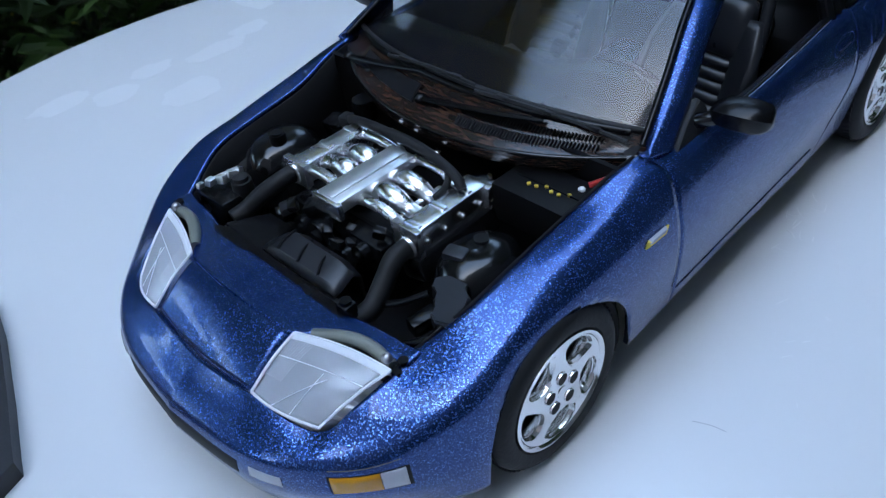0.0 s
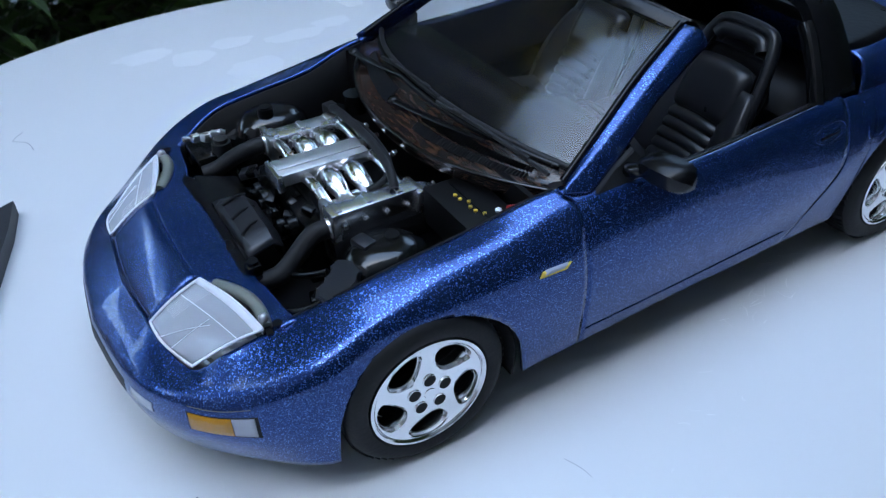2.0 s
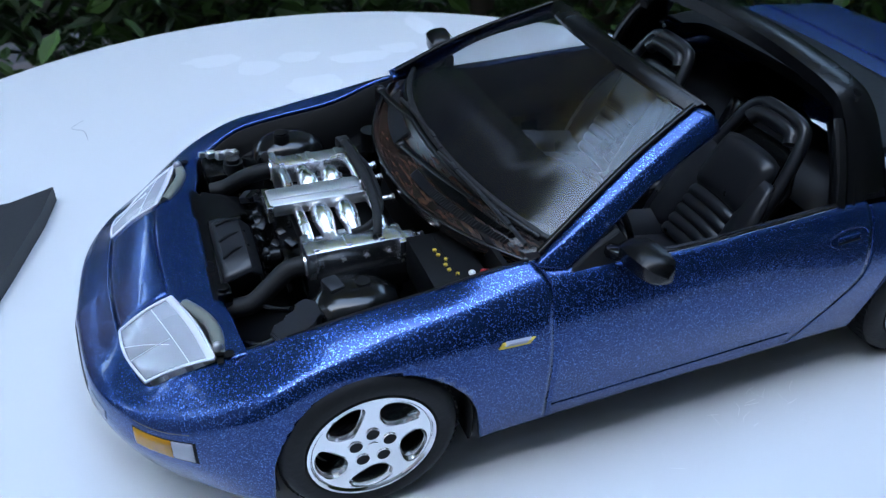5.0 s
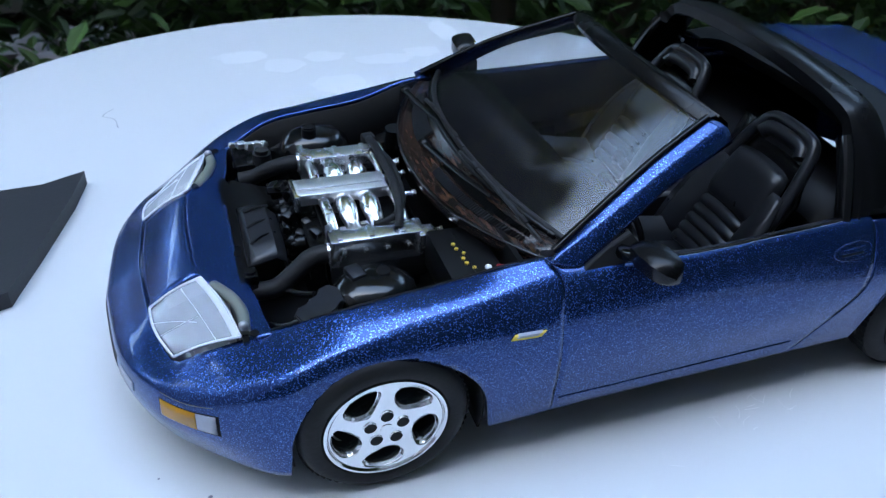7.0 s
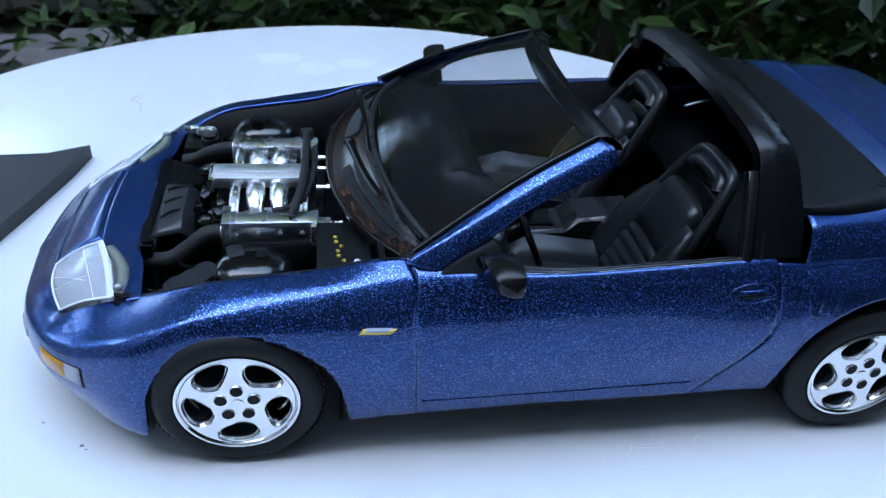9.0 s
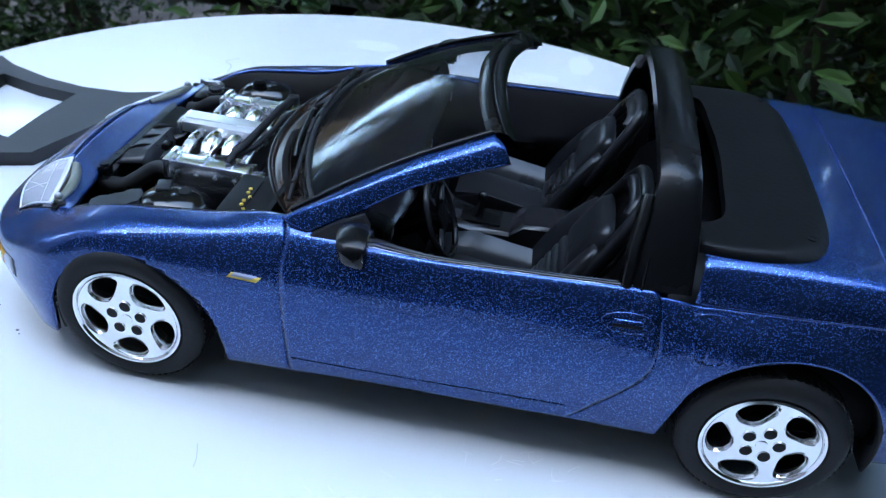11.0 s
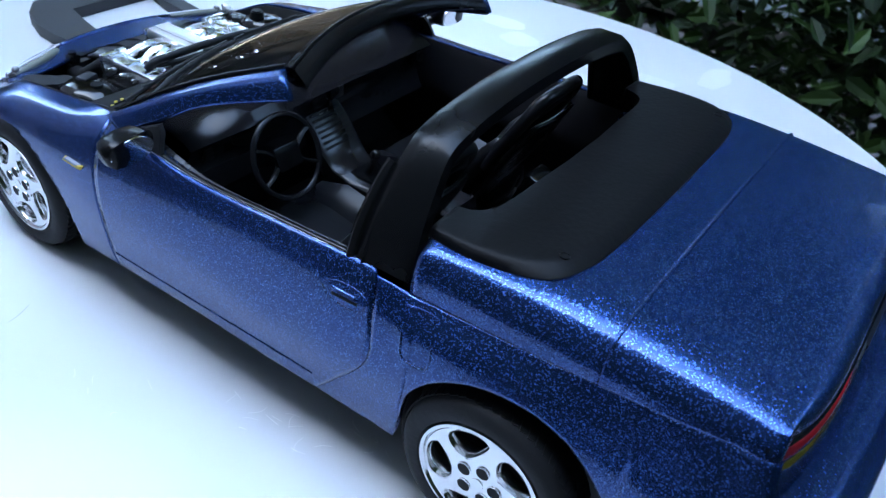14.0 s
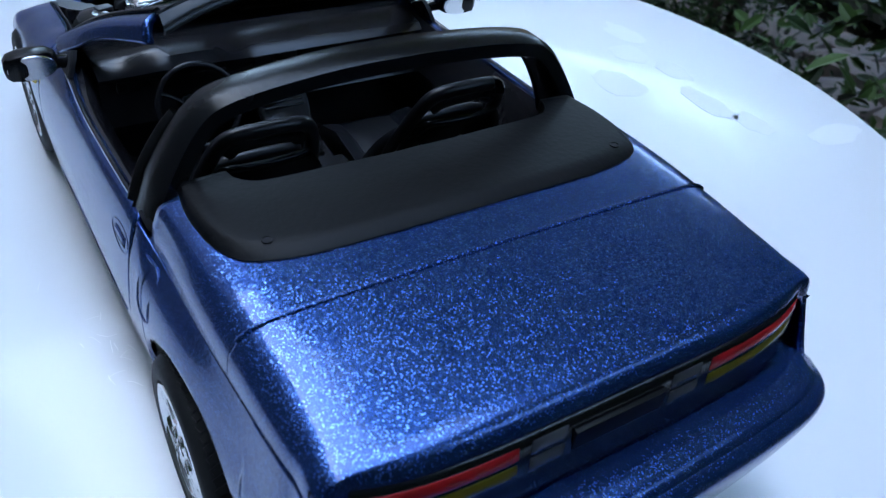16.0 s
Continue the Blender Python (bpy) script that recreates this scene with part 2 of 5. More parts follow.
def tube(bm, pts, r, n=10, steps=6, flat=1.0, closed=False):
    """A round bar along a smooth curve."""
    path = [catmull(pts, i / steps) for i in range((len(pts) - 1) * steps + 1)]
    rings = []
    side = None
    for i, p in enumerate(path):
        d = (path[min(i + 1, len(path) - 1)] - path[max(i - 1, 0)]).normalized()
        ref = side if side is not None else (Vector((0, 0, 1)) if abs(d.z) < 0.8 else Vector((1, 0, 0)))
        a = d.cross(ref).normalized()
        c = a.cross(d).normalized()
        side = c
        rr = r(i / (len(path) - 1)) if callable(r) else r
        rings.append([bm.verts.new(p + a * math.cos(2 * math.pi * k / n) * rr + c * math.sin(2 * math.pi * k / n) * rr * flat) for k in range(n)])
    for a, b in zip(rings, rings[1:]):
        for k in range(n):
            bm.faces.new((a[k], a[(k + 1) % n], b[(k + 1) % n], b[k]))
    bm.faces.new(rings[0][::-1])
    bm.faces.new(rings[-1])


def slab(bm, outline, lower, upper, bevel=0.0):
    """A plate: the outline (x, y) raised between lower(x, y) and upper(x, y)."""
    lo = lower if callable(lower) else (lambda x, y: lower)
    up = upper if callable(upper) else (lambda x, y: upper)
    a = [bm.verts.new((x, y, lo(x, y))) for x, y in outline]
    b = [bm.verts.new((x, y, up(x, y))) for x, y in outline]
    n = len(outline)
    top = bm.faces.new(b)
    bm.faces.new(a[::-1])
    for i in range(n):
        bm.faces.new((a[i], a[(i + 1) % n], b[(i + 1) % n], b[i]))
    if bevel:
        bmesh.ops.bevel(bm, geom=list(top.edges), offset=bevel, segments=2, affect="EDGES", clamp_overlap=True)


def spin_ring(bm, profile, n=48, center=(0, 0, 0)):
    """A closed profile of (radius, y) turned about the y axis."""
    cols = []
    for i in range(n):
        a = 2 * math.pi * i / n
        cols.append([bm.verts.new((center[0] + r * math.cos(a), center[1] + y, center[2] + r * math.sin(a))) for r, y in profile])
    for i in range(n):
        a, b = cols[i], cols[(i + 1) % n]
        for k in range(len(profile) - 1):
            bm.faces.new((a[k], b[k], b[k + 1], a[k + 1]))


# ---- the table and what lies round it ----
TABLE_C, TABLE_R = (0.615, 0.51), 3.425
bm = bmesh.new()
prof = [(0.0, 0.0), (TABLE_R - 0.06, 0.0), (TABLE_R - 0.02, -0.012), (TABLE_R, -0.045), (TABLE_R, -0.34), (TABLE_R - 0.04, -0.4), (0.0, -0.4)]
N = 128
rows = [[bm.verts.new((TABLE_C[0] + max(r, 1e-4) * math.cos(2 * math.pi * i / N), TABLE_C[1] + max(r, 1e-4) * math.sin(2 * math.pi * i / N), z)) for r, z in prof] for i in range(N)]
for i in range(N):
    a, b = rows[i], rows[(i + 1) % N]
    for k in range(len(prof) - 1):
        bm.faces.new((a[k], b[k], b[k + 1], a[k + 1]))
bmesh.ops.remove_doubles(bm, verts=bm.verts, dist=0.001)
table = part("round_table", bm, TABLE, smooth=35)
tagged(table, "round white lacquered table with scratches and water marks", "table")

# ---- the car's body ----
car = new("model_car")
tagged(car, "metallic blue open-top model sports car, bonnet off, on a white table", "model car")

# Rails along the left side, from the nose's middle round to the tail's middle: x, half width, height.
R0 = [(-.87, 0, .15), (-.835, .34, .15), (-.73, .56, .15), (-.56, .74, .15), (-.36, .885, .15), (-.15, .885, .15), (.05, .885, .16), (.3, .89, .17), (.655, .89, .19),
      (1.1, .885, .205), (1.5, .885, .215), (1.74, .882, .22), (2.1, .868, .21), (2.485, .87, .215), (2.86, .80, .215), (3.05, .775, .23), (3.2, .71, .25), (3.29, .46, .26), (3.32, 0, .26)]
R1 = [(-.905, 0, .27), (-.865, .35, .27), (-.765, .58, .27), (-.60, .75, .27), (-.36, .893, .28), (-.15, .898, .3), (.05, .898, .3), (.3, .905, .3), (.645, .91, .3),
      (1.1, .90, .3), (1.5, .895, .31), (1.83, .892, .32), (2.12, .89, .34), (2.485, .90, .34), (2.86, .83, .35), (3.08, .835, .37), (3.23, .81, .40), (3.35, .6, .42), (3.395, 0, .42)]
R2 = [(-.892, 0, .365), (-.855, .355, .365), (-.765, .572, .365), (-.605, .745, .375), (-.36, .885, .42), (-.15, .898, .49), (.05, .905, .51), (.3, .918, .515), (.635, .924, .51),
      (1.1, .919, .51), (1.5, .915, .49), (1.985, .91, .53), (2.15, .908, .55), (2.485, .91, .55), (2.86, .865, .53), (3.08, .872, .55), (3.24, .87, .58), (3.38, .69, .592), (3.425, 0, .592)]
R3 = [(-.862, 0, .402), (-.828, .352, .402), (-.752, .56, .408), (-.595, .728, .435), (-.36, .86, .545), (-.15, .88, .632), (.05, .886, .652), (.3, .897, .668), (.625, .905, .672),
      (1.1, .90, .68), (1.5, .893, .692), (1.985, .884, .715), (2.15, .89, .722), (2.485, .88, .735), (2.86, .838, .70), (3.06, .838, .66), (3.215, .826, .65), (3.345, .66, .655), (3.39, 0, .655)]
R4 = [(-.805, 0, .442), (-.78, .33, .442), (-.715, .548, .432), (-.572, .672, .480), (-.36, .765, .582), (-.15, .812, .668), (.05, .82, .708), (.3, .83, .746), (.63, .852, .785),
      (1.1, .86, .795), (1.5, .858, .808), (1.96, .842, .826), (2.13, .826, .812), (2.485, .826, .832), (2.86, .810, .850), (3.04, .796, .862), (3.17, .768, .868), (3.2, .5, .868), (3.2, 0, .868)]
R5 = [(-.752, 0, .478), (-.73, .286, .490), (-.672, .530, .455), (-.558, .602, .525), (-.345, .642, .602), (-.15, .706, .688), (.05, .714, .724), (.3, .718, .757), (.60, .757, .828),
      (1.1, .81, .80), (1.5, .812, .82), (1.94, .80, .838)]
ARCH_F, ARCH_R = (.028, .242, .358), (2.485, .32, .374)


def in_arch(p):
    return any((p[0] - cx) ** 2 + (p[2] - cz) ** 2 < r * r for cx, cz, r in (ARCH_F, ARCH_R))


def column(rails, u, n):
    """One column of the shell at station u, from the lowest rail to the highest, cut off by the wheel arches."""
    pts = [catmull(r, u) for r in rails]
    m = len(pts) - 1
    s0 = 0.0
    for k in range(361):
        if in_arch(catmull(pts, m * k / 360)):
            s0 = (k + 1) / 360
    s0 = min(s0, .92)
    if u < 8:
        return [catmull(pts, m * max(k / n, s0)) for k in range(n + 1)]
    return [catmull(pts, m * (s0 + (1 - s0) * k / n)) for k in range(n + 1)]


def shell(bm, rails, u0, u1, per, n, sides=(-1, 1)):
    us = [u0 + (u1 - u0) * k / max(1, round((u1 - u0) * per)) for k in range(round((u1 - u0) * per) + 1)]
    for side in sides:
        grid_faces(bm, [[Vector((p.x, side * p.y, p.z)) for p in column(rails, u, n)] for u in us])


bm = bmesh.new()
shell(bm, (R0, R1, R2, R3, R4, R5), 0, 7.998, 22, 26)
bmesh.ops.remove_doubles(bm, verts=bm.verts, dist=0.0015)
front_body = part("front_body", bm, PAINT, car, "one-piece blue nose and front wings with wheel arches", 50, solid=0.02)
doors = []
for side in (-1, 1):
    bm = bmesh.new()
    shell(bm, (R0, R1, R2, R3, R4, R5), 8.002, 10.996, 16, 24, (side,))
    doors.append(part("door", bm, PAINT, car, "blue door with a recessed pull handle", 50, solid=0.025))
bm = bmesh.new()
shell(bm, (R0, R1, R2, R3, R4), 11.002, 16, 22, 24)
shell(bm, (R0, R1, R2, R3), 16, 18, 14, 24)
bmesh.ops.remove_doubles(bm, verts=bm.verts, dist=0.0015)
rear_body = part("rear_body", bm, PAINT, car, "blue rear wings and bumper in one piece", 50, solid=0.02)


# the deck behind the seats, in two panels with a seam between
def deck_section(x, n=26):
    u = 11.6 + (x - 2.02) / (3.17 - 2.02) * 4.4
    lo, hi = 11.0, 16.0
    for _ in range(40):
        mid = (lo + hi) / 2
        if catmull(R4, mid).x < x:
            lo = mid
        else:
            hi = mid
    e = catmull(R4, lo)
    k = (x - 2.1) / 1.07
    zb = 0.955 + 0.03 * math.sin(math.pi * min(1, k * 0.9 + 0.1)) - 0.01 * max(0, k - 0.45)
    wb = 0.755 - 0.035 * min(1, k * 1.3)
    pts = [(x, -e.y, e.z), (x, -e.y + 0.016, (e.z + zb) / 2 + 0.012), (x, -wb, zb - 0.003), (x, -0.5, zb + 0.012), (x, -0.2, zb + 0.017)]
    half = [catmull(pts, 4 * j / n) for j in range(n + 1)]
    return half + [Vector((x, 0, zb + 0.019))] + [flip(p) for p in half[::-1]]


def deck(name, xs, label, tail=False):
    bm = bmesh.new()
    cols = [deck_section(x) for x in xs]
    if tail:
        last = cols[-1]
        for dx, dz in ((0.022, 0.005), (0.042, 0.018), (0.055, 0.038), (0.060, 0.060), (0.060, 0.075)):
            cols.append([Vector((p.x + dx - min(0.85, 1.1 * (abs(p.y) / 0.75) ** 6) * dx, p.y * (1 - 0.01 * dx / 0.060), max(p.z - dz, 0.80) if p.z > 0.87 else p.z)) for p in last])
    grid_faces(bm, cols)
    if not tail:
        gone = [f for f in bm.faces if f.calc_center_median().x < 2.27 and abs(f.calc_center_median().y) < .655]
        bmesh.ops.delete(bm, geom=gone, context="FACES")
    return part(name, bm, PAINT, car, label, 50, solid=0.008)


deck("rear_deck", [2.080 + i * 0.02052 for i in range(30)] + [2.692, 2.6955] , "blue deck panel under the cover")
deck("boot_lid", [2.6968, 2.7005] + [2.6968 + i * 0.023 for i in range(1, 21)], "blue boot lid with a rounded rear edge", True)

bm = bmesh.new()
tube(bm, [p + Vector((2.6962 - p.x, 0, .003)) for p in deck_section(2.6962)[9:-9:2]], .0058, 6, 2)
part("deck_ridge", bm, PAINT, car, "", 60)

# nose panel between the headlamps, and the radiator support behind it
def nose_panel(w0, w1, f, g, n=16):
    return [[Vector((f(y)[0] + (g(y)[0] - f(y)[0]) * k / 10, y, f(y)[1] + (g(y)[1] - f(y)[1]) * (1 - (1 - k / 10) ** 1.5))) for k in range(11)] for y in [w0 + (w1 - w0) * j / n for j in range(n + 1)]]


bm = bmesh.new()
grid_faces(bm, nose_panel(-.292, .292, lambda y: (-.75 + .3 * y * y, .481 + .16 * y * y), lambda y: (-.562 + .25 * y * y, .618 - .12 * y * y)))
part("nose_panel", bm, PAINT, car, "", 40, solid=0.02)
bm = bmesh.new()
EDGE_Y = [0, .15, .30, .36, .45, .55, .62, .665]
EDGE_F = [(-.558, 0, .612), (-.553, 0, .611), (-.538, 0, .606), (-.475, 0, .605), (-.44, 0, .603), (-.415, 0, .60), (-.398, 0, .596), (-.385, 0, .595)]
EDGE_B = [(-.393, 0, .606), (-.392, 0, .606), (-.388, 0, .605), (-.378, 0, .604), (-.358, 0, .604), (-.347, 0, .602), (-.338, 0, .601), (-.325, 0, .606)]
def edge_at(rail, y):
    y = min(abs(y), .6649)
    i = max(k for k in range(7) if EDGE_Y[k] <= y)
    p = catmull(rail, i + (y - EDGE_Y[i]) / (EDGE_Y[i + 1] - EDGE_Y[i]))
    return p.x, p.z
grid_faces(bm, nose_panel(-.663, .663, lambda y: edge_at(EDGE_F, y), lambda y: edge_at(EDGE_B, y), 64))
part("radiator_support", bm, PAINT, car, "blue cross panel behind the headlamps", 40, solid=0.02)

# ---- wheels ----
def wheel(y_sign, x, w):
    bm = bmesh.new()
    o = []
    for r, y in ((.225, -.0), (.232, -.010), (.262, -.016), (.287, -.008), (.303, .012), (.310, .04), (.310, .17), (.303, .195), (.285, .21), (.225, .2), (.20, .1), (.225, 0)):
        o.append((r, y))
    spin_ring(bm, o, 72)
    tyre = part("wheel", bm, RUBBER, car, "black rubber tyre on a chromed five-spoke rim", 35)
    bm = bmesh.new()
    spin_ring(bm, [(.226, .002), (.222, -.012), (.212, -.014), (.204, -.004), (.200, .03), (.195, .15), (.226, .16)], 64)
    part("rim", bm, CHROME, tyre, "chrome rim lip", 40)
    bm = bmesh.new()
    for i in range(64):
        a = 2 * math.pi * i / 64
        for y, tilt in ((.034, 18), (.085, -12), (.13, 12), (.176, -18)):
            box(bm, (.3105 * math.cos(a), y, .3105 * math.sin(a)), (.005, .036, .021), (tilt, -math.degrees(a), 0))
    tagged(part("tread", bm, RUBBER, tyre, "", 0), kind="stuff")
    # face: a dished disc with five windows, each with a stepped polished wall
    bm = bmesh.new()

    def dish(r):
        return -.008 + .010 * max(0, (r - .05) / .155) * (1 - .75 * max(0, (r - .17) / .035))

    def window(p):
        r, a = p.length, math.atan2(p.y, p.x)
        u = (r - .148) / .050
        return (abs(u) ** 2.5 + abs(a * r / (.068 + .74 * (r - .150)) + .20 * u) ** 2.5) ** .4

    half = math.pi / 5
    border = [Vector((.204 * math.cos(-half + 2 * half * k / 30), .204 * math.sin(-half + 2 * half * k / 30))) for k in range(31)]
    radial = [.204 - .190 * k / 22 for k in range(1, 23)]
    border += [Vector((r * math.cos(half), r * math.sin(half))) for r in radial]
    border += [Vector((r * math.cos(half), -r * math.sin(half))) for r in reversed(radial)]
    heart = Vector((.150, 0))
    walls = ((1.10, 0), (1.05, -.0022), (1.01, -.0015), (.985, .002), (.94, .011), (.915, .014), (.895, .0145), (.86, .024), (.815, .040), (.80, .062))
    for i in range(5):
        turn = math.radians(126) + 2 * half * i
        cols = []
        for b in border + border[:1]:
            def at(w):
                lo, hi = 0.0, 1.3
                for _ in range(26):
                    mid = (lo + hi) / 2
                    lo, hi = (mid, hi) if window(heart + (b - heart) * mid) < w else (lo, mid)
                return min(lo, .985)
            t1 = at(1.10)
            col = [(b, 0)] + [(heart + (b - heart) * (1 + (t1 - 1) * k / 4), 0) for k in range(1, 4)]
            col += [(heart + (b - heart) * at(w), d) for w, d in walls]
            row = []
            for q, d in col:
                a = math.atan2(q.y, q.x) + turn
                row.append(Vector((q.length * math.cos(a), dish(q.length) + d, q.length * math.sin(a))))
            cols.append(row)
        grid_faces(bm, cols)
    bmesh.ops.remove_doubles(bm, verts=bm.verts, dist=.0006)
    bmesh.ops.recalc_face_normals(bm, faces=bm.faces)
    part("spokes", bm, CHROME, tyre, "chrome five-spoke wheel face", 45)
    for i in range(5):
        a = math.radians(90) + 2 * math.pi * i / 5
        bm = bmesh.new()
        c = (.061 * math.cos(a), 0, .061 * math.sin(a))
        spin_ring(bm, [(.0001, -.0105), (.0225, -.0108), (.0225, -.004)], 20, c)
        hole = part("lug_hole", bm, DEEP_BLACK, tyre)
        bm = bmesh.new()
        spin_ring(bm, [(.0223, -.0105), (.023, -.0118), (.0245, -.0112), (.026, -.006)], 20, c)
        part("lug_rim", bm, CHROME, tyre)
    bm = bmesh.new()
    spin_ring(bm, [(.0001, -.0125), (.016, -.012), (.021, -.0105), (.024, -.006)], 24)
    part("hub_cap", bm, CHROME, tyre, "chrome hub centre")
    bm = bmesh.new()
    spin_ring(bm, [(.0001, .09), (.19, .09), (.19, .1), (.0001, .1)], 32)
    part("brake_disc", bm, DEEP_BLACK, tyre)
    return tyre


wheel_made = wheel(-1, 0, 0)
SPOTS = ((0, -.905, .311, 0), (2.45, -.905, .311, 12), (0, .905, .311, 180), (2.45, .905, .311, 180))
for i, (x, y, z, turn) in enumerate(SPOTS):
    m = pose(x * K, y * K, z * K, 0, 0, 180 if y > 0 else 0) @ pose(0, 0, 0, 0, turn if y < 0 else 0, 0)
    if i == 0:
        wheel_made.matrix_basis = m
    else:
        copy_thing(wheel_made, m)

# ---- chassis, inner arches and engine bay ----
bm = bmesh.new()
box(bm, (1.35, 0, .20), (3.5, 1.3, .03))
chassis = part("chassis", bm, DEEP_BLACK, car)
for cx, cz, r in (ARCH_F, ARCH_R):
    for side in (-1, 1):
        bm = bmesh.new()
        cols = []
        for i in range(25):
            a = math.radians(-15 + 210 * i / 24)
            cols.append([Vector((cx + (r + .004) * math.cos(a), side * y, max(.13, cz + (r + .004) * math.sin(a)))) for y in (.86, .62)])
        grid_faces(bm, cols)
        part("wheel_arch_liner", bm, DEEP_BLACK, car, solid=0.01)
for side in (-1, 1):
    bm = bmesh.new()
    grid_faces(bm, [[Vector((x, side * (catmull(R5, u).y - .012), catmull(R5, u).z - .01)), Vector((x, side * (catmull(R5, u).y - .05), .25))] for u, x in [(4 + k * .25, catmull(R5, 4 + k * .25).x) for k in range(17)]])
    part("inner_wing", bm, DEEP_BLACK, car, solid=0.01)
bm = bmesh.new()
box(bm, (.52, 0, .5), (.02, 1.5, .62))
part("bulkhead", bm, DEEP_BLACK, car)
bm = bmesh.new()
box(bm, (-.42, 0, .38), (.02, 1.3, .4))
part("front_crossmember", bm, DEEP_BLACK, car)
bm = bmesh.new()
box(bm, (.05, 0, .36), (.95, 1.3, .02))
part("bay_floor", bm, DEEP_BLACK, car)

# ---- windscreen, pillars, header ----
PIN = [(.63, .765, .85), (.85, .70, .985), (1.05, .63, 1.085), (1.30, .55, 1.185)]
POUT = [(.60, .80, .835), (.85, .752, .962), (1.05, .688, 1.06), (1.345, .598, 1.168)]
PLOW = [(.70, .822, .81), (.89, .768, .91), (1.07, .708, 1.012), (1.378, .612, 1.108)]
for side in (-1, 1):
    bm = bmesh.new()
    grid_faces(bm, [[Vector((q.x, side * q.y, q.z)) for q in [catmull([catmull(r, 3 * i / 24) for r in (PIN, POUT, PLOW)], 2 * k / 8) for k in range(9)]] for i in range(25)])
    part("windscreen_pillar", bm, PAINT, car, "blue windscreen pillar, cut off square at the top", 60, solid=0.03)
    bm = bmesh.new()
    tube(bm, [(x - .006, side * (y - .010), z + .002) for x, y, z in [catmull(PIN, 3 * k / 10) for k in range(11)]], .013, 8, 3, .8)
    part("pillar_trim", bm, SATIN_BLACK, car, "black trim along the windscreen pillar", 60)
base = lambda y: Vector((.53 + .19 * (abs(y) / .76) ** 2.2, y, .902 - .055 * (abs(y) / .76) ** 2))
top = lambda y: Vector((1.215 + .06 * (abs(y) / .56) ** 2, y * .735, 1.225 - .055 * (abs(y) / .76) ** 2))
bm = bmesh.new()
def screen_point(y, t):
    p = base(y).lerp(top(y), t)
    p.z += .035 * math.sin(math.pi * t)
    return p
grid_faces(bm, [[screen_point(y, t / 12) for t in range(13)] for y in [-.755 + 1.51 * j / 30 for j in range(31)]])
screen = part("windscreen", bm, SCREEN, car, "clear curved windscreen", 60)
bm = bmesh.new()
cols = []
for j in range(41):
    y = -.745 + 1.49 * j / 40
    p = screen_point(y, 1.0)
    drop = .02 * (abs(y) / .76) ** 4
    cols.append([p + Vector(d) for d in ((-.03, 0, -.03), (-.04, 0, -.008), (-.02, 0, .016), (.005, 0, .022), (.012, 0, .012), (.02, 0, .019), (.048, 0, .016 - drop), (.066, 0, .002 - drop), (.074, 0, -.02 - drop), (.066, 0, -.034), (.02, 0, -.042), (-.03, 0, -.03))])
grid_faces(bm, cols)
part("header_rail", bm, SATIN_BLACK, car, "black windscreen header rail", 40)

# ---- hoop behind the seats ----
HOOP = [(1.97, -.80, .83), (1.967, -.735, .975), (1.958, -.63, 1.128), (1.95, -.52, 1.183), (1.945, -.25, 1.216), (1.945, 0, 1.224), (1.945, .25, 1.218), (1.945, .52, 1.190), (1.95, .63, 1.138), (1.965, .735, .98), (1.97, .80, .83)]
bm = bmesh.new()
cols = []
for i in range(81):
    u = 10 * i / 80
    p, q = catmull(HOOP, u), catmull(HOOP, min(10, u + .05)) - catmull(HOOP, max(0, u - .05))
    q.x = 0
    q.normalize()
    nrm = Vector((0, -q.z, q.y))
    low = max(0, 1 - min(u, 10 - u) / 2.2)
    w0, w1 = -.07 - .05 * low, .072 + .022 * low
    cols.append([p + nrm * h + Vector((x, 0, 0)) for x, h in ((w0, -.03), (w0, .018), (w0 + .03, .03), (w1 - .03, .03), (w1, .016), (w1, -.03), (w1 - .02, -.042), (w0 + .02, -.042), (w0, -.03))])
grid_faces(bm, cols)
part("roll_hoop", bm, SATIN_BLACK, car, "black hoop behind the seats", 35)

# ---- tonneau cover ----
bm = bmesh.new()
def deck_z(x, y):
    s = deck_section(min(max(x, 2.1), 3.15))
    ys = [p.y for p in s]
    for a, b in zip(s, s[1:]):
        if a.y <= y <= b.y:
            return a.z + (b.z - a.z) * (y - a.y) / max(1e-6, b.y - a.y)
    return s[0].z
def cover_edge(side):
    return [(2.06, .73), (2.2, .745), (2.36, .73), (2.465, .68), (2.515, .565), (2.533, .4), (2.538, .2), (2.54, 0)]
nx, ny = 24, 60
outer = [(x, -w) for x, w in cover_edge(0)] + [(x, w) for x, w in cover_edge(0)[::-1][1:]]
inner = [(2.06, -.585), (2.11, -.57), (2.155, -.52), (2.17, -.42), (2.175, -.3), (2.18, -.2), (2.185, -.1), (2.185, 0)]
inner = inner + [(x, -y) for x, y in inner[::-1][1:]]
cols = []
for i in range(len(outer) * 4 - 3):
    u = i / 4
    a = catmull([(*p, 0) for p in outer], u)
    b = catmull([(*p, 0) for p in inner], u)
    col = []
    for k in range(13):
        t = k / 12
        x, y = a.x + (b.x - a.x) * t, a.y + (b.y - a.y) * t
        z = deck_z(max(x, 2.1), y) + .022 * min(1, t * 9) ** .5 + .004
        col.append(Vector((x, y, z)))
    col.insert(0, Vector((a.x, a.y, deck_z(max(a.x, 2.1), a.y) - .004)))
    col.append(Vector((b.x, b.y, col[-1].z - .05)))
    cols.append(col)
grid_faces(bm, cols)
part("tonneau_cover", bm, TONNEAU, car, "black cover behind the seats with two fixing holes", 40, solid=0.008)

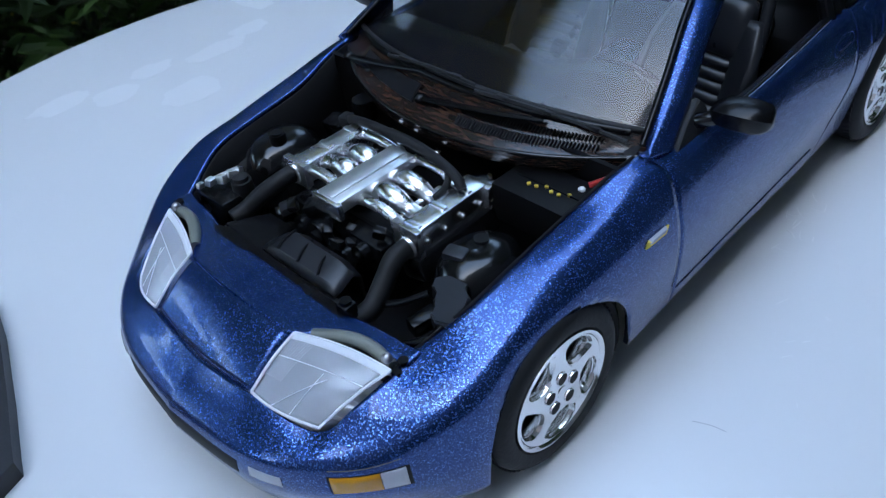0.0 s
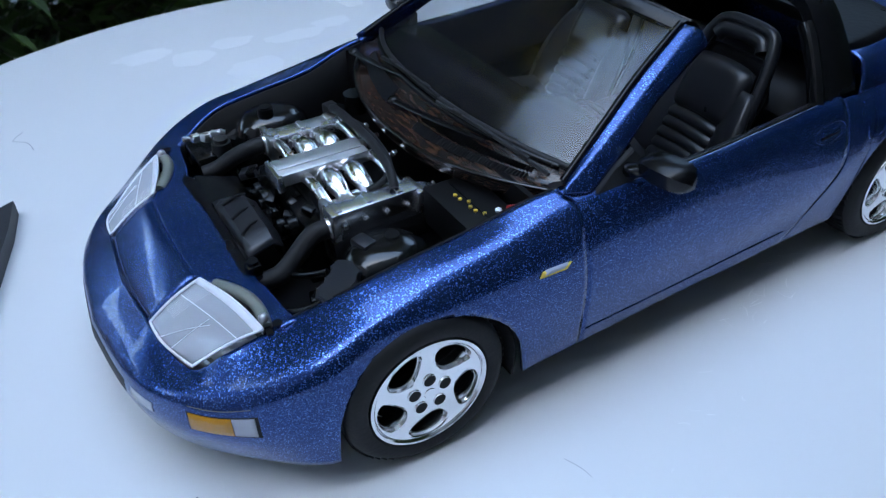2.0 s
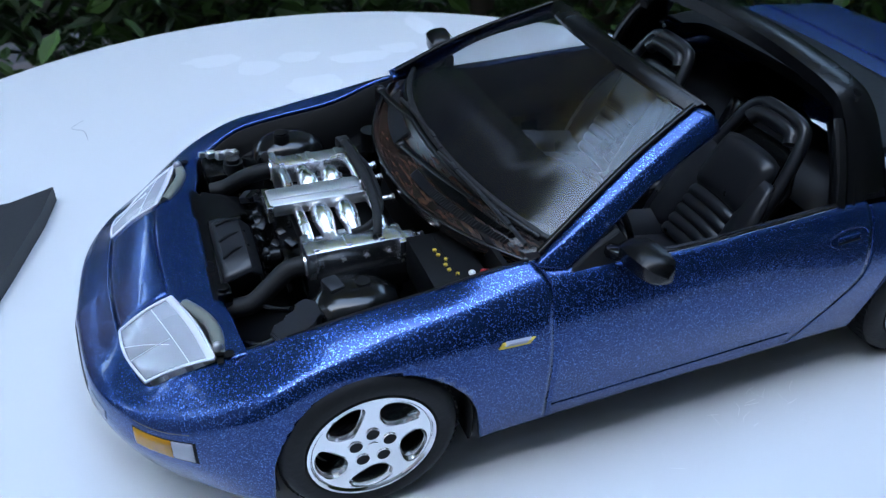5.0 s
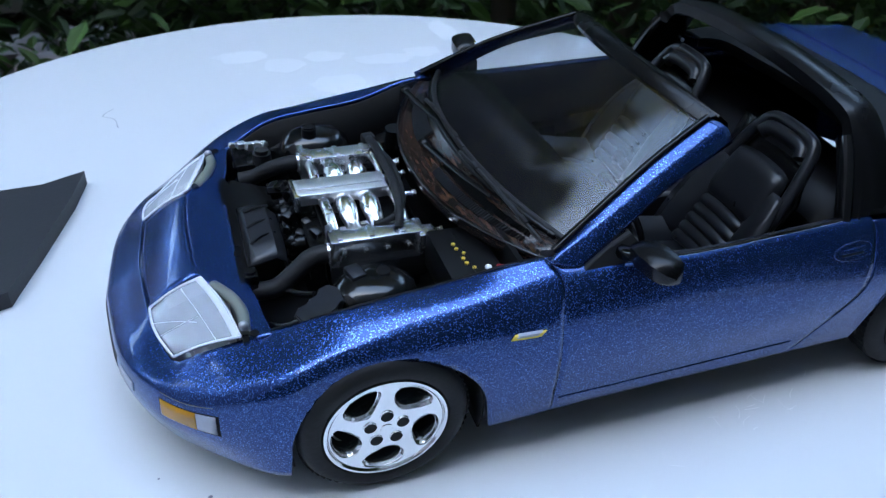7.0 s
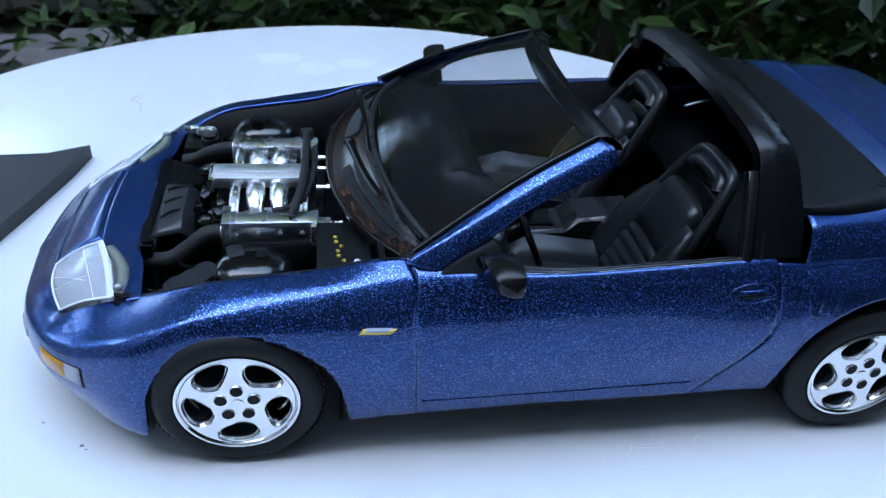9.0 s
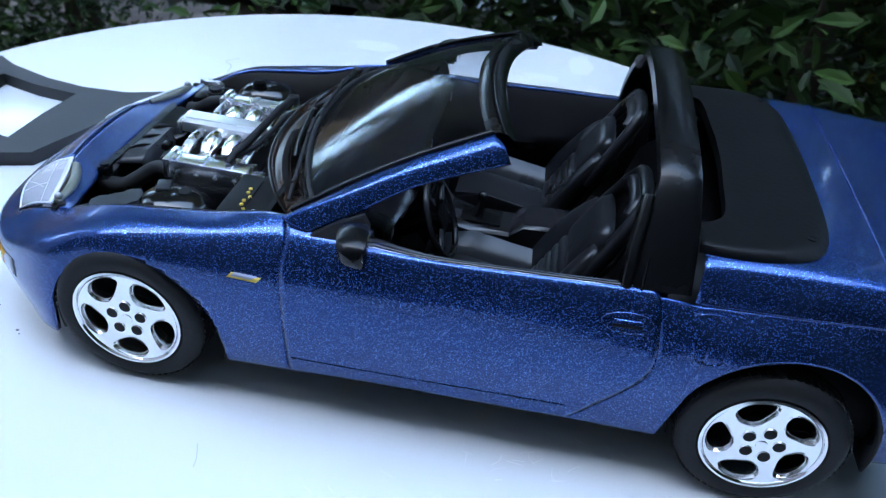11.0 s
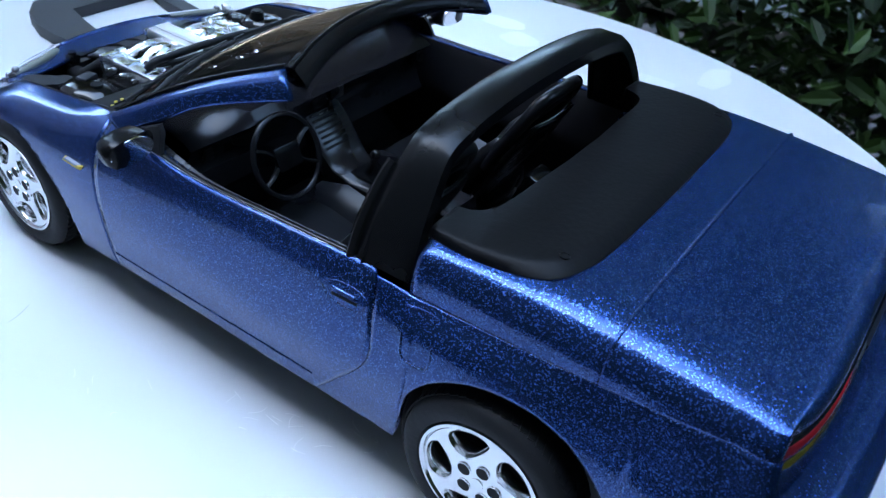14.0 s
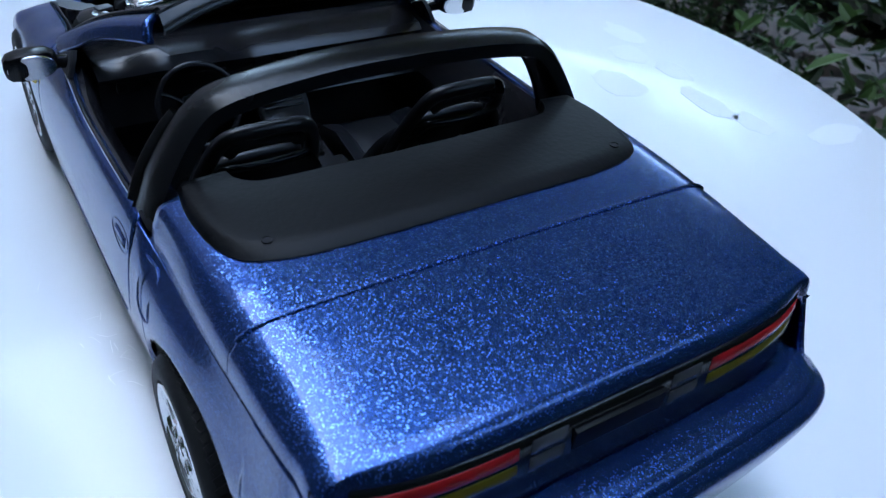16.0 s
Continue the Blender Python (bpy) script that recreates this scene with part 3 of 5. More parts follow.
# ---- tail ----
bm = bmesh.new()
tail_x = lambda y: 3.222 - .085 * (abs(y) / .78) ** 5
grid_faces(bm, [[Vector((tail_x(y) + .02 * (1 - t / 6), y, .655 + .25 * t / 6)) for t in range(7)] for y in [-.795 + 1.59 * j / 40 for j in range(41)]])
tail = part("tail_panel", bm, GLOSS_BLACK, car, "black tail panel holding the lamps", 40, solid=0.03)
bm = bmesh.new()
cols = []
for j in range(33):
    u = 18 - 2 * j / 32
    a = catmull(R3, u)
    cols.append([Vector((a.x, -a.y, a.z)), Vector((a.x - .05, -a.y * .99, a.z + .016)), Vector((a.x - .19, -a.y * .96, a.z + .02))])
cols2 = [[flip(p) for p in c] for c in cols]
grid_faces(bm, cols)
grid_faces(bm, cols2)
bmesh.ops.remove_doubles(bm, verts=bm.verts, dist=0.001)
part("bumper_top", bm, PAINT, car, "", 40, solid=0.01)

# ---- the loose roof panel ----
bm = bmesh.new()
OUT = [(-1.05, 1.50), (-1.105, 1.25), (-1.235, .83), (-1.325, .565), (-1.35, .485), (-1.57, .40), (-1.80, .38), (-2.02, .395), (-2.24, .47), (-2.40, .60), (-2.42, .80), (-2.40, .975), (-2.365, 1.195), (-2.335, 1.445), (-2.30, 1.63), (-2.14, 1.525), (-1.82, 1.415), (-1.55, 1.375), (-1.26, 1.40)]
WIN = [(-1.54, 1.27), (-1.57, .94), (-1.575, .61), (-1.85, .66), (-2.125, .73), (-2.13, 1.05), (-2.12, 1.38), (-1.83, 1.30)]
bm = bmesh.new()
def ring_at(pts, z):
    return [bm.verts.new((x, y, z)) for x, y in pts]
ot, ob_, wt, wb = ring_at(OUT, .085), ring_at(OUT, .0), ring_at(WIN, .08), ring_at(WIN, .0)
def loop_edges(vs):
    return [bm.edges.new((vs[i], vs[(i + 1) % len(vs)])) for i in range(len(vs))]
bmesh.ops.triangle_fill(bm, use_beauty=True, edges=loop_edges(ot) + loop_edges(wt))
for a, b in ((ot, ob_), (wt, wb)):
    for i in range(len(a)):
        bm.faces.new((a[i], a[(i + 1) % len(a)], b[(i + 1) % len(a)], b[i]))
roof = part("roof_panel", bm, HOODGREY, None, "", 30)
tagged(roof, "loose dark grey roof panel with a rear window opening", "car part")

# ---- lamps and trim on the shell ----
ALL = (R0, R1, R2, R3, R4, R5)


def skin(u, s, rails=ALL, out=0.0, side=-1):
    """A point of the shell at station u and height s (in rails), moved out along its normal."""
    f = lambda a, b: catmull([catmull(r, a) for r in rails], b)
    p = f(u, s)
    du, ds = f(u + .02, s) - f(u - .02, s), f(u, s + .02) - f(u, s - .02)
    n = du.cross(ds).normalized()
    if n.y < 0 and abs(n.y) > 0.2 or (abs(n.y) <= 0.2 and n.x * (1 if u > 9 else -1) < 0):
        n = -n
    p = p + n * out
    return Vector((p.x, side * p.y, p.z))


def patch(name, material, u0, u1, s0, s1, side, thick=.012, out=.004, label="", rails=ALL, nu=12, ns=6, parent=None, cut=0.0):
    """A lens or badge that follows the shell, with its edges turned in."""
    bm = bmesh.new()
    cols = []
    for i in range(nu + 1):
        a = i / nu
        u = u0 + (u1 - u0) * a
        lift = 1 if 0 < i < nu else 0.4
        row = [skin(u, s0, rails, -thick, side)]
        for k in range(ns + 1):
            b = k / ns
            e = 1 if 0 < k < ns else 0.4
            row.append(skin(u + cut * (b - .5), s0 + (s1 - s0) * b, rails, out * min(lift, e), side))
        row.append(skin(u, s1, rails, -thick, side))
        cols.append(row)
    first = [skin(u0, s0 + (s1 - s0) * min(max((j - 1) / ns, 0), 1), rails, -thick, side) for j in range(ns + 3)]
    last = [skin(u1, s0 + (s1 - s0) * min(max((j - 1) / ns, 0), 1), rails, -thick, side) for j in range(ns + 3)]
    grid_faces(bm, [first] + cols + [last])
    return part(name, bm, material, parent or car, label, 45)


def line_on_skin(name, pts, r, material, side, rails=ALL, out=-.001, closed=False):
    bm = bmesh.new()
    tube(bm, [skin(u, s, rails, out, side) for u, s in pts] + ([skin(*pts[0], rails, out, side)] if closed else []), r, 6, 4)
    return part(name, bm, material, car, "", 60)


for side in (-1, 1):
    patch("indicator_surround", DEEP_BLACK, 2.27, 3.27, 1.27, 2.12, side, .02, .001)
    lamp = patch("indicator_lamp", AMBER, 2.31, 2.94, 1.34, 2.06, side, .01, .010, "amber front indicator lens")
    patch("corner_lamp", CLEAR_LENS, 2.95, 3.23, 1.34, 2.06, side, .01, .010, "clear side of the front indicator")
    line_on_skin("grime_line", [(2.3, 2.52), (2.6, 2.5), (2.9, 2.5), (3.2, 2.5)], .0022, GRIME, side)
    patch("fog_lamp", CLEAR_LENS, 1.12, 1.6, 1.3, 1.72, side, .01, .006, "clear fog lamp in the bumper")
    patch("air_intake", DEEP_BLACK, 0.0, .95, 1.1, 1.7, side, .01, .002)
    m1 = patch("side_marker", CLEAR_LENS, 7.50, 7.76, 2.70, 2.79, side, .012, .014, "small white side marker in a gold rim", cut=.06)
    patch("marker_rim", BRASS, 7.46, 7.80, 2.63, 2.77, side, .012, .010, parent=m1, cut=.06)
    patch("rear_side_marker", RED_LENS, 14.72, 15.35, 1.83, 2.0, side, .012, .006, "red side marker", (R0, R1, R2, R3, R4))
    # pull handle and fuel flap outlines in the paint
    oval = [(10.74 + .20 * math.cos(a) * (1 if abs(math.cos(a)) < .9 else .97), 3.10 + .26 * math.sin(a)) for a in [2 * math.pi * k / 14 for k in range(14)]]
    line_on_skin("handle_rim", oval, .0026, PAINT, side, closed=True)
    patch("door_handle", PAINT, 10.62, 10.84, 3.05, 3.18, side, .008, .006, "blue pull handle in the door")
    patch("handle_slot", DEEP_BLACK, 10.62, 10.84, 2.97, 3.04, side, .006, .003)
    line_on_skin("sill_line", [(8.05 + 2.7 * k / 8, .82) for k in range(9)], .005, PAINT, side)
    if side < 0:
        flap = (R0, R1, R2, R3, R4)
        line_on_skin("fuel_flap", [(11.75, 3.62), (12.22, 3.62), (12.24, 2.9), (12.2, 2.45), (11.85, 2.45), (11.76, 2.9)], .0045, PAINT, side, flap, closed=True)

# waist strip along the door tops; a silver line stands in for its reflection
for side in (-1, 1):
    bm = bmesh.new()
    tube(bm, [skin(8.05 + 2.9 * k / 8, 4.62, ALL, .004, side) for k in range(9)], .010, 8, 4)
    part("waist_strip", bm, GLOSS_BLACK, car, "glossy black waist strip", 60)
    bm = bmesh.new()
    tube(bm, [skin(8.45 + 2.2 * k / 6, 4.42, ALL, .003, side) for k in range(7)], .0034, 6, 4)
    part("waist_reflection", bm, SILVER, car, "", 60)

# ---- headlamps ----
for side in (-1, 1):
    fi, fo, ri, ro = (-.725, .292, .497), (-.662, .535, .462), (-.535, .302, .610), (-.437, .632, .590)

    def lamp_point(a, b, up=0.0):
        p = (Vector(fi).lerp(Vector(fo), a)).lerp(Vector(ri).lerp(Vector(ro), a), b)
        p.z += up + .013 * math.sin(math.pi * b) + .009 * math.sin(math.pi * a)
        p.x -= .02 * math.sin(math.pi * a) * (1 - b) - .012 * math.sin(math.pi * a) * b
        return Vector((p.x, side * p.y, p.z))
    bm = bmesh.new()
    grid_faces(bm, [[lamp_point(a / 14, b / 12, -.09 + .012 * math.sin(b * 2.2)) for b in range(13)] for a in range(15)])
    bowl = part("headlamp_bowl", bm, SILVER, car, "silver headlamp reflector", 50)
    bm = bmesh.new()
    grid_faces(bm, [[lamp_point(a / 18, b / 16) for b in range(17)] for a in range(19)])
    lens = part("headlamp_lens", bm, LAMP_GLASS, car, "clear ribbed headlamp cover", 60, solid=0.008)
    # milky rim, ribs and bulb
    bm = bmesh.new()
    for edge in ([(k / 6, 0) for k in range(7)], [(1, k / 6) for k in range(7)], [(1 - k / 6, 1) for k in range(7)], [(0, 1 - k / 6) for k in range(7)]):
        tube(bm, [lamp_point(a, b, .002) for a, b in edge], .0055, 6, 3)
    part("lens_rim", bm, LENS_EDGE, lens, "", 60)
    for a0, a1, b0, b1 in ((.04, .97, .60, .66), (.36, .66, .02, .55), (.62, .58, .03, .60)):
        bm = bmesh.new()
        tube(bm, [lamp_point(a0 + (a1 - a0) * k / 4, b0 + (b1 - b0) * k / 4, .0005) for k in range(5)], .0016, 5, 3)
        part("lens_rib", bm, LENS_EDGE, lens, "", 60)
    for j in range(9):
        bm = bmesh.new()
        tube(bm, [lamp_point(.03 + .028 * j, .30 + .6 * k / 4, -.0006) for k in range(5)], .0009, 4, 2)
        part("lens_rib", bm, LENS_EDGE, lens, "", 60)
    bm = bmesh.new()
    grid_faces(bm, [[lamp_point(a / 10, b, c) for b, c in ((.89, -.002), (.91, .006), (.985, .006), (1.0, -.03))] for a in range(11)])
    part("lens_upper_band", bm, LENS_EDGE, lens, "white upper band of the headlamp", 50)
    # olive sealed edge and round adjuster behind the lens
    bm = bmesh.new()
    tube(bm, [lamp_point(.12 + .8 * k / 5, 1.10 + .10 * math.sin(math.pi * k / 5), -.02) for k in range(6)], .022, 8, 3)
    part("lamp_seal", bm, OLIVE_SEAL, car, "", 60)
    bm = bmesh.new()
    ball(bm, lamp_point(.88, 1.10, .005), .018)
    part("lamp_adjuster", bm, SILVER, car, "", 60)
    bm = bmesh.new()
    c = Vector((-.39, side * .636, .597))
    rod(bm, c, c + Vector((0, 0, .006)), .016)
    part("fixing_hole", bm, DEEP_BLACK, car)
# ---- mirrors ----
for side in (-1, 1):
    bm = bmesh.new()
    slab(bm, [(x, z) for x, z in ((.70, .80), (.94, .805), (.925, .875), (.90, .905), (.80, .86))], 0, .02, .004)
    for v in bm.verts:
        x, z, t = v.co
        v.co = Vector((x, side * (.815 - (z - .8) * .42 + t), z))
    part("mirror_sail", bm, MATT_BLACK, car, "black triangle at the foot of the windscreen pillar", 40)
    bm = bmesh.new()
    cols = []
    sec = [(-.09, .036), (-.07, .047), (-.03, .056), (.02, .058), (.05, .054), (.055, .02), (.055, -.02), (.05, -.045), (.0, -.048), (-.05, -.04), (-.085, -.018), (-.09, .036)]
    for k, (y, sc, dx) in enumerate(((.845, .05, -.01), (.85, .55, -.012), (.88, .88, -.008), (.93, 1.0, 0), (.985, .97, .008), (1.02, .84, .014), (1.036, .55, .016), (1.04, .05, .016))):
        cols.append([Vector((.915 + dx + x * sc * .78, side * y, .882 + z * sc)) for x, z in sec])
    grid_faces(bm, cols)
    housing = part("mirror_housing", bm, SATIN_BLACK, car, "black door mirror housing", 50)
    bm = bmesh.new()
    tube(bm, [(.955, side * (.945 + .082 * math.cos(a)), .884 + .044 * math.sin(a)) for a in [2 * math.pi * k / 16 for k in range(17)]], .006, 6, 2)
    part("mirror_bezel", bm, CHROME, housing, "bright edge round the mirror glass", 60)
    bm = bmesh.new()
    res = bmesh.ops.create_circle(bm, cap_ends=True, segments=24, radius=1)
    for v in bm.verts:
        a = v.co.copy()
        v.co = Vector((.9615, side * (.945 + .078 * a.x), .884 + .041 * a.y))
    part("mirror_glass", bm, CHROME, housing, "mirror glass", 0)
    bm = bmesh.new()
    tube(bm, [(.86, side * .80, .845), (.87, side * .835, .855), (.89, side * .87, .868)], .028, 8, 3)
    part("mirror_arm", bm, GLOSS_BLACK, housing, "", 60)

# ---- cowl, wipers ----
def cowl_front(y):
    return Vector((.335 + .25 * (abs(y) / .72) ** 2.2, y, .795 + .01 * (abs(y) / .72) ** 2))


bm = bmesh.new()
cols = []
for j in range(49):
    y = -.76 + 1.52 * j / 48
    a, b = cowl_front(y), base(y) + Vector((-.012, 0, -.008))
    col = [a + Vector((.02, 0, -.06)), a + Vector((-.002, 0, -.012)), a, a + Vector((.016, 0, .006)), a + Vector((.026, 0, -.004))]
    m = a + Vector((.03, 0, -.002))
    col += [m.lerp(b, t / 8) + Vector((0, 0, -.014 * math.sin(math.pi * t / 8))) for t in range(9)]
    cols.append(col)
grid_faces(bm, cols)
cowl = part("cowl", bm, BROWN_STAIN, car, "glossy black scuttle with brownish wear", 40)
for y0, y1 in ((.14, .56), (-.62, -.10)):
    n = 44
    for row, (f0, f1) in enumerate(((.22, .42), (.5, .68)) if y0 < 0 else ((.3, .72),)):
        for j in range(n):
            y = y0 + (y1 - y0) * (j + .5) / n
            a, b = cowl_front(y) + Vector((.03, 0, 0)), base(y) + Vector((-.012, 0, -.006))
            bm = bmesh.new()
            p, q = a.lerp(b, f0), a.lerp(b, f1)
            p.z += -.006
            q.z += -.004
            box(bm, (p + q) / 2, ((q - p).length, .0042, .012), (0, -math.degrees(math.atan2(q.z - p.z, q.x - p.x)), 0))
            part("grille_slat", bm, GREY_PART if row == 0 else SATIN_BLACK, cowl, "", 0)
bm = bmesh.new()
tube(bm, [cowl_front(-.72 + 1.44 * k / 14) + Vector((.004, 0, .002)) for k in range(15)], .0085, 8, 3)
part("cowl_lip", bm, GLOSS_BLACK, cowl, "glossy black lip of the scuttle", 60)
bm = bmesh.new()
tube(bm, [(cowl_front(y) + Vector((.03, 0, 0))).lerp(base(y), .86) + Vector((0, 0, .004)) for y in [-.68 + 1.36 * k / 14 for k in range(15)]], .014, 8, 3)
part("cowl_step", bm, SATIN_BLACK, cowl, "", 60)
bm = bmesh.new()
tube(bm, [base(-.75 + 1.5 * k / 12) + Vector((-.004, 0, .004)) for k in range(13)], .012, 8, 3)
part("screen_seal", bm, MATT_BLACK, car, "", 60)


def wiper(pivot, elbow, tip, blade_a, blade_b):
    bm = bmesh.new()
    tube(bm, [pivot, elbow, tip], lambda t: .017 - .007 * t, 8, 5, .7)
    ball(bm, pivot, .026, (1, 1, .7))
    arm = part("wiper", bm, SATIN_BLACK, car, "black wiper arm and blade", 50)
    bm = bmesh.new()
    a, b = Vector(blade_a), Vector(blade_b)
    tube(bm, [a.lerp(b, k / 6) + Vector((0, 0, .012 * math.sin(math.pi * k / 6))) for k in range(7)], .0085, 6, 3)
    for k in (.2, .5, .8):
        box(bm, a.lerp(b, k) + Vector((0, 0, .012)), (.014, .05, .014), bevel=.003)
    part("wiper_blade", bm, MATT_BLACK, arm, "", 50)


wiper((.432, .10, .838), (.475, -.2, .862), (.525, -.42, .878), (.505, -.12, .905), (.598, -.712, .862))
wiper((.50, .60, .842), (.505, .36, .868), (.515, .16, .90), (.518, .36, .905), (.525, -.105, .914))

# ---- engine ----
engine = None
bm = bmesh.new()
box(bm, (.10, 0, .5), (.46, .5, .28), bevel=.02)
engine = part("engine", bm, SATIN_BLACK, car, "black engine block under a chromed intake")


def piece(name, material, label=""):
    """Starts a piece of the engine; returns the bmesh and a call that finishes it."""
    b = bmesh.new()
    return b, (lambda: part(name, b, material, engine, label, 40))


for y, z, dz in ((-.32, .665, .125), (.275, .70, .09)):
    bm, done = piece("plenum", BRIGHT_CHROME, "chromed intake plenum")
    box(bm, (.115, y, z), (.36, .092, dz), bevel=.022)
    for x in (-.03, .09, .21):
        box(bm, (x, y, z + dz / 2), (.022, .07, .012), bevel=.003)
    done()
    bm, done = piece("plenum_flange", BRIGHT_CHROME)
    box(bm, (-.055, y, z + .004), (.03, .128, dz + .012), bevel=.005)
    box(bm, (.285, y, z - .01), (.03, .125, dz), bevel=.005)
    done()
    for k in range(4):
        bm, done = piece("plenum_bolt", BRIGHT_CHROME)
        rod(bm, (-.02 + .085 * k, y + (-.05 if y < 0 else .05), z + .01), (-.02 + .085 * k, y + (-.062 if y < 0 else .062), z + .01), .009, n=8)
        done()
bm, done = piece("cover_bar", SATIN_CHROME, "chromed centre cover with a raised rib")
box(bm, (.045, -.005, .73), (.375, .128, .052), bevel=.012)
box(bm, (.045, -.005, .756), (.345, .05, .012), bevel=.004)
done()
bm, done = piece("cover_end", BRIGHT_CHROME)
box(bm, (-.135, -.005, .722), (.024, .146, .066), bevel=.006)
done()
for x in (-.035, .245):
    for ya, yb, za, zb in ((-.05, -.275, .715, .70), (.04, .235, .72, .722)):
        bm, done = piece("cross_pipe", BRIGHT_CHROME)
        tube(bm, [(x, ya, za), (x, (ya + yb) / 2, za + .012), (x, yb, zb)], .021, 10, 4)
        ball(bm, (x, ya, za), .024)
        ball(bm, (x, yb, zb), .024)
        done()
for i, x in enumerate((.045, .14)):
    bm, done = piece("intake_runner", BRIGHT_CHROME)
    tube(bm, [(x - .012, -.045, .665), (x, -.09, .71), (x, -.16, .712), (x + .004, -.225, .69), (x + .004, -.275, .672)], lambda t: .026 + .014 * math.sin(math.pi * min(1, t * 1.35)) + .016 * max(0, t - .72) / .28, 14, 5)
    done()
    bm, done = piece("intake_runner", BRIGHT_CHROME)
    tube(bm, [(x - .012, .04, .67), (x, .08, .722), (x, .14, .728), (x + .002, .19, .715), (x + .002, .24, .697)], lambda t: .026 + .014 * math.sin(math.pi * min(1, t * 1.35)) + .016 * max(0, t - .72) / .28, 14, 5)
    done()
    for y in (-.215, .185):
        bm, done = piece("injector", BRIGHT_CHROME)
        rod(bm, (x + .05, y, .655), (x + .05, y, .69), .011, n=8)
        box(bm, (x + .05, y, .69), (.03, .02, .014), bevel=.003)
        done()
for y in (-.205, .175):
    bm, done = piece("fuel_rail", BRIGHT_CHROME)
    box(bm, (.125, y, .672), (.25, .016, .014), bevel=.004)
    done()
bm, done = piece("valley", DEEP_BLACK)
box(bm, (.115, -.02, .635), (.34, .5, .05), bevel=.01)
done()
# lower chrome covers seen beside the left plenum
bm, done = piece("cam_cover", SATIN_BLACK)
box(bm, (.11, -.345, .575), (.38, .11, .09), (-14, 0, 0), bevel=.015)
done()
bm, done = piece("fuel_block", BRIGHT_CHROME)
box(bm, (.325, -.315, .672), (.05, .07, .05), bevel=.006)
box(bm, (.352, -.30, .648), (.03, .03, .07), bevel=.004)
rod(bm, (.34, -.28, .655), (.395, -.275, .662), .011, n=8)
done()
for y in (-.06, .10, .2):
    bm, done = piece("rear_fitting", BRIGHT_CHROME)
    rod(bm, (.29, y, .70), (.345, y, .70), .012, n=8)
    rod(bm, (.335, y, .70), (.35, y, .70), .018, n=6)
    done()
bm, done = piece("rear_hose", RUBBER, "black rubber hose across the back of the intake")
tube(bm, [(.255, .37, .70), (.25, .33, .752), (.252, .24, .772), (.25, .1, .782), (.245, -.06, .785), (.232, -.2, .778), (.212, -.29, .765), (.20, -.33, .735)], .018, 10, 5)
box(bm, (.252, .345, .745), (.055, .05, .05), (0, 0, 10), bevel=.012)
done()
bm, done = piece("rear_hose", RUBBER)
tube(bm, [(.285, .28, .72), (.288, .12, .755), (.278, -.06, .76), (.25, -.2, .752), (.19, -.265, .735), (.12, -.275, .722)], .013, 10, 5)
done()
# turbo hoses to the front
bm, done = piece("intake_hose", RUBBER, "black intake hose bent towards the radiator")
tube(bm, [(-.06, -.325, .655), (-.13, -.325, .648), (-.2, -.34, .60), (-.27, -.355, .555), (-.34, -.35, .545), (-.375, -.345, .54)], .036, 12, 5)
done()
bm, done = piece("intake_hose", RUBBER, "black intake hose bent towards the radiator")
tube(bm, [(-.06, .285, .70), (-.12, .30, .69), (-.19, .345, .645), (-.25, .375, .60), (-.31, .385, .585)], .034, 12, 5)
done()
for x, y, z in ((-.065, -.325, .655), (-.065, .285, .70)):
    bm, done = piece("hose_clamp", BRIGHT_CHROME)
    rod(bm, (x - .012, y, z), (x + .012, y, z), .041, n=16)
    done()
# front of the engine: pulleys and brackets
rnd = random.Random(5)
for x, y, z, r in ((-.19, .03, .60, .055), (-.19, -.10, .56, .045), (-.18, .14, .58, .042), (-.17, -.18, .61, .035), (-.18, -.02, .50, .07)):
    bm, done = piece("pulley", SATIN_BLACK)
    rod(bm, (x, y, z), (x + .035, y, z), r, n=20)
    rod(bm, (x - .012, y, z), (x, y, z), r * .45, n=12)
    rod(bm, (x + .012, y, z), (x + .02, y, z), r * 1.08, n=20)
    done()
for k in range(16):
    x, y, z = rnd.uniform(-.20, -.08), rnd.uniform(-.24, .22), rnd.uniform(.56, .69)
    bm, done = piece("bracket", (SATIN_BLACK, GREY_PART, GLOSS_BLACK)[k % 3])
    box(bm, (x, y, z), (rnd.uniform(.03, .07), rnd.uniform(.03, .07), rnd.uniform(.02, .05)), (rnd.uniform(-20, 20), rnd.uniform(-20, 20), rnd.uniform(-40, 40)), bevel=.005)
    done()

# ---- radiator and fan shroud ----
bm = bmesh.new()
box(bm, (-.375, 0, .47), (.05, .74, .25), (0, 6, 0), bevel=.006)
radiator = part("radiator", bm, MATT_BLACK, car, "black radiator across the front of the bay")
bm = bmesh.new()
slab(bm, [(-.405, -.36), (-.365, -.375), (-.355, .33), (-.385, .40), (-.41, .36)], .585, .606, .004)
part("radiator_top", bm, SATIN_BLACK, radiator, "", 40)
bm = bmesh.new()
cols = []
for j in range(13):
    y = -.27 + .40 * j / 12
    e = max(0, abs(j - 6) - 4) / 2
    cols.append([Vector((-.35, y, .60)), Vector((-.33 + .01 * e, y, .625 - .02 * e)), Vector((-.25, y * .9, .635 - .03 * e)), Vector((-.215, y * .85, .60 - .03 * e)), Vector((-.205, y * .8, .47))])
grid_faces(bm, cols)
shroud = part("fan_shroud", bm, GREY_PART, radiator, "dark grey ribbed fan shroud", 40, solid=.008)
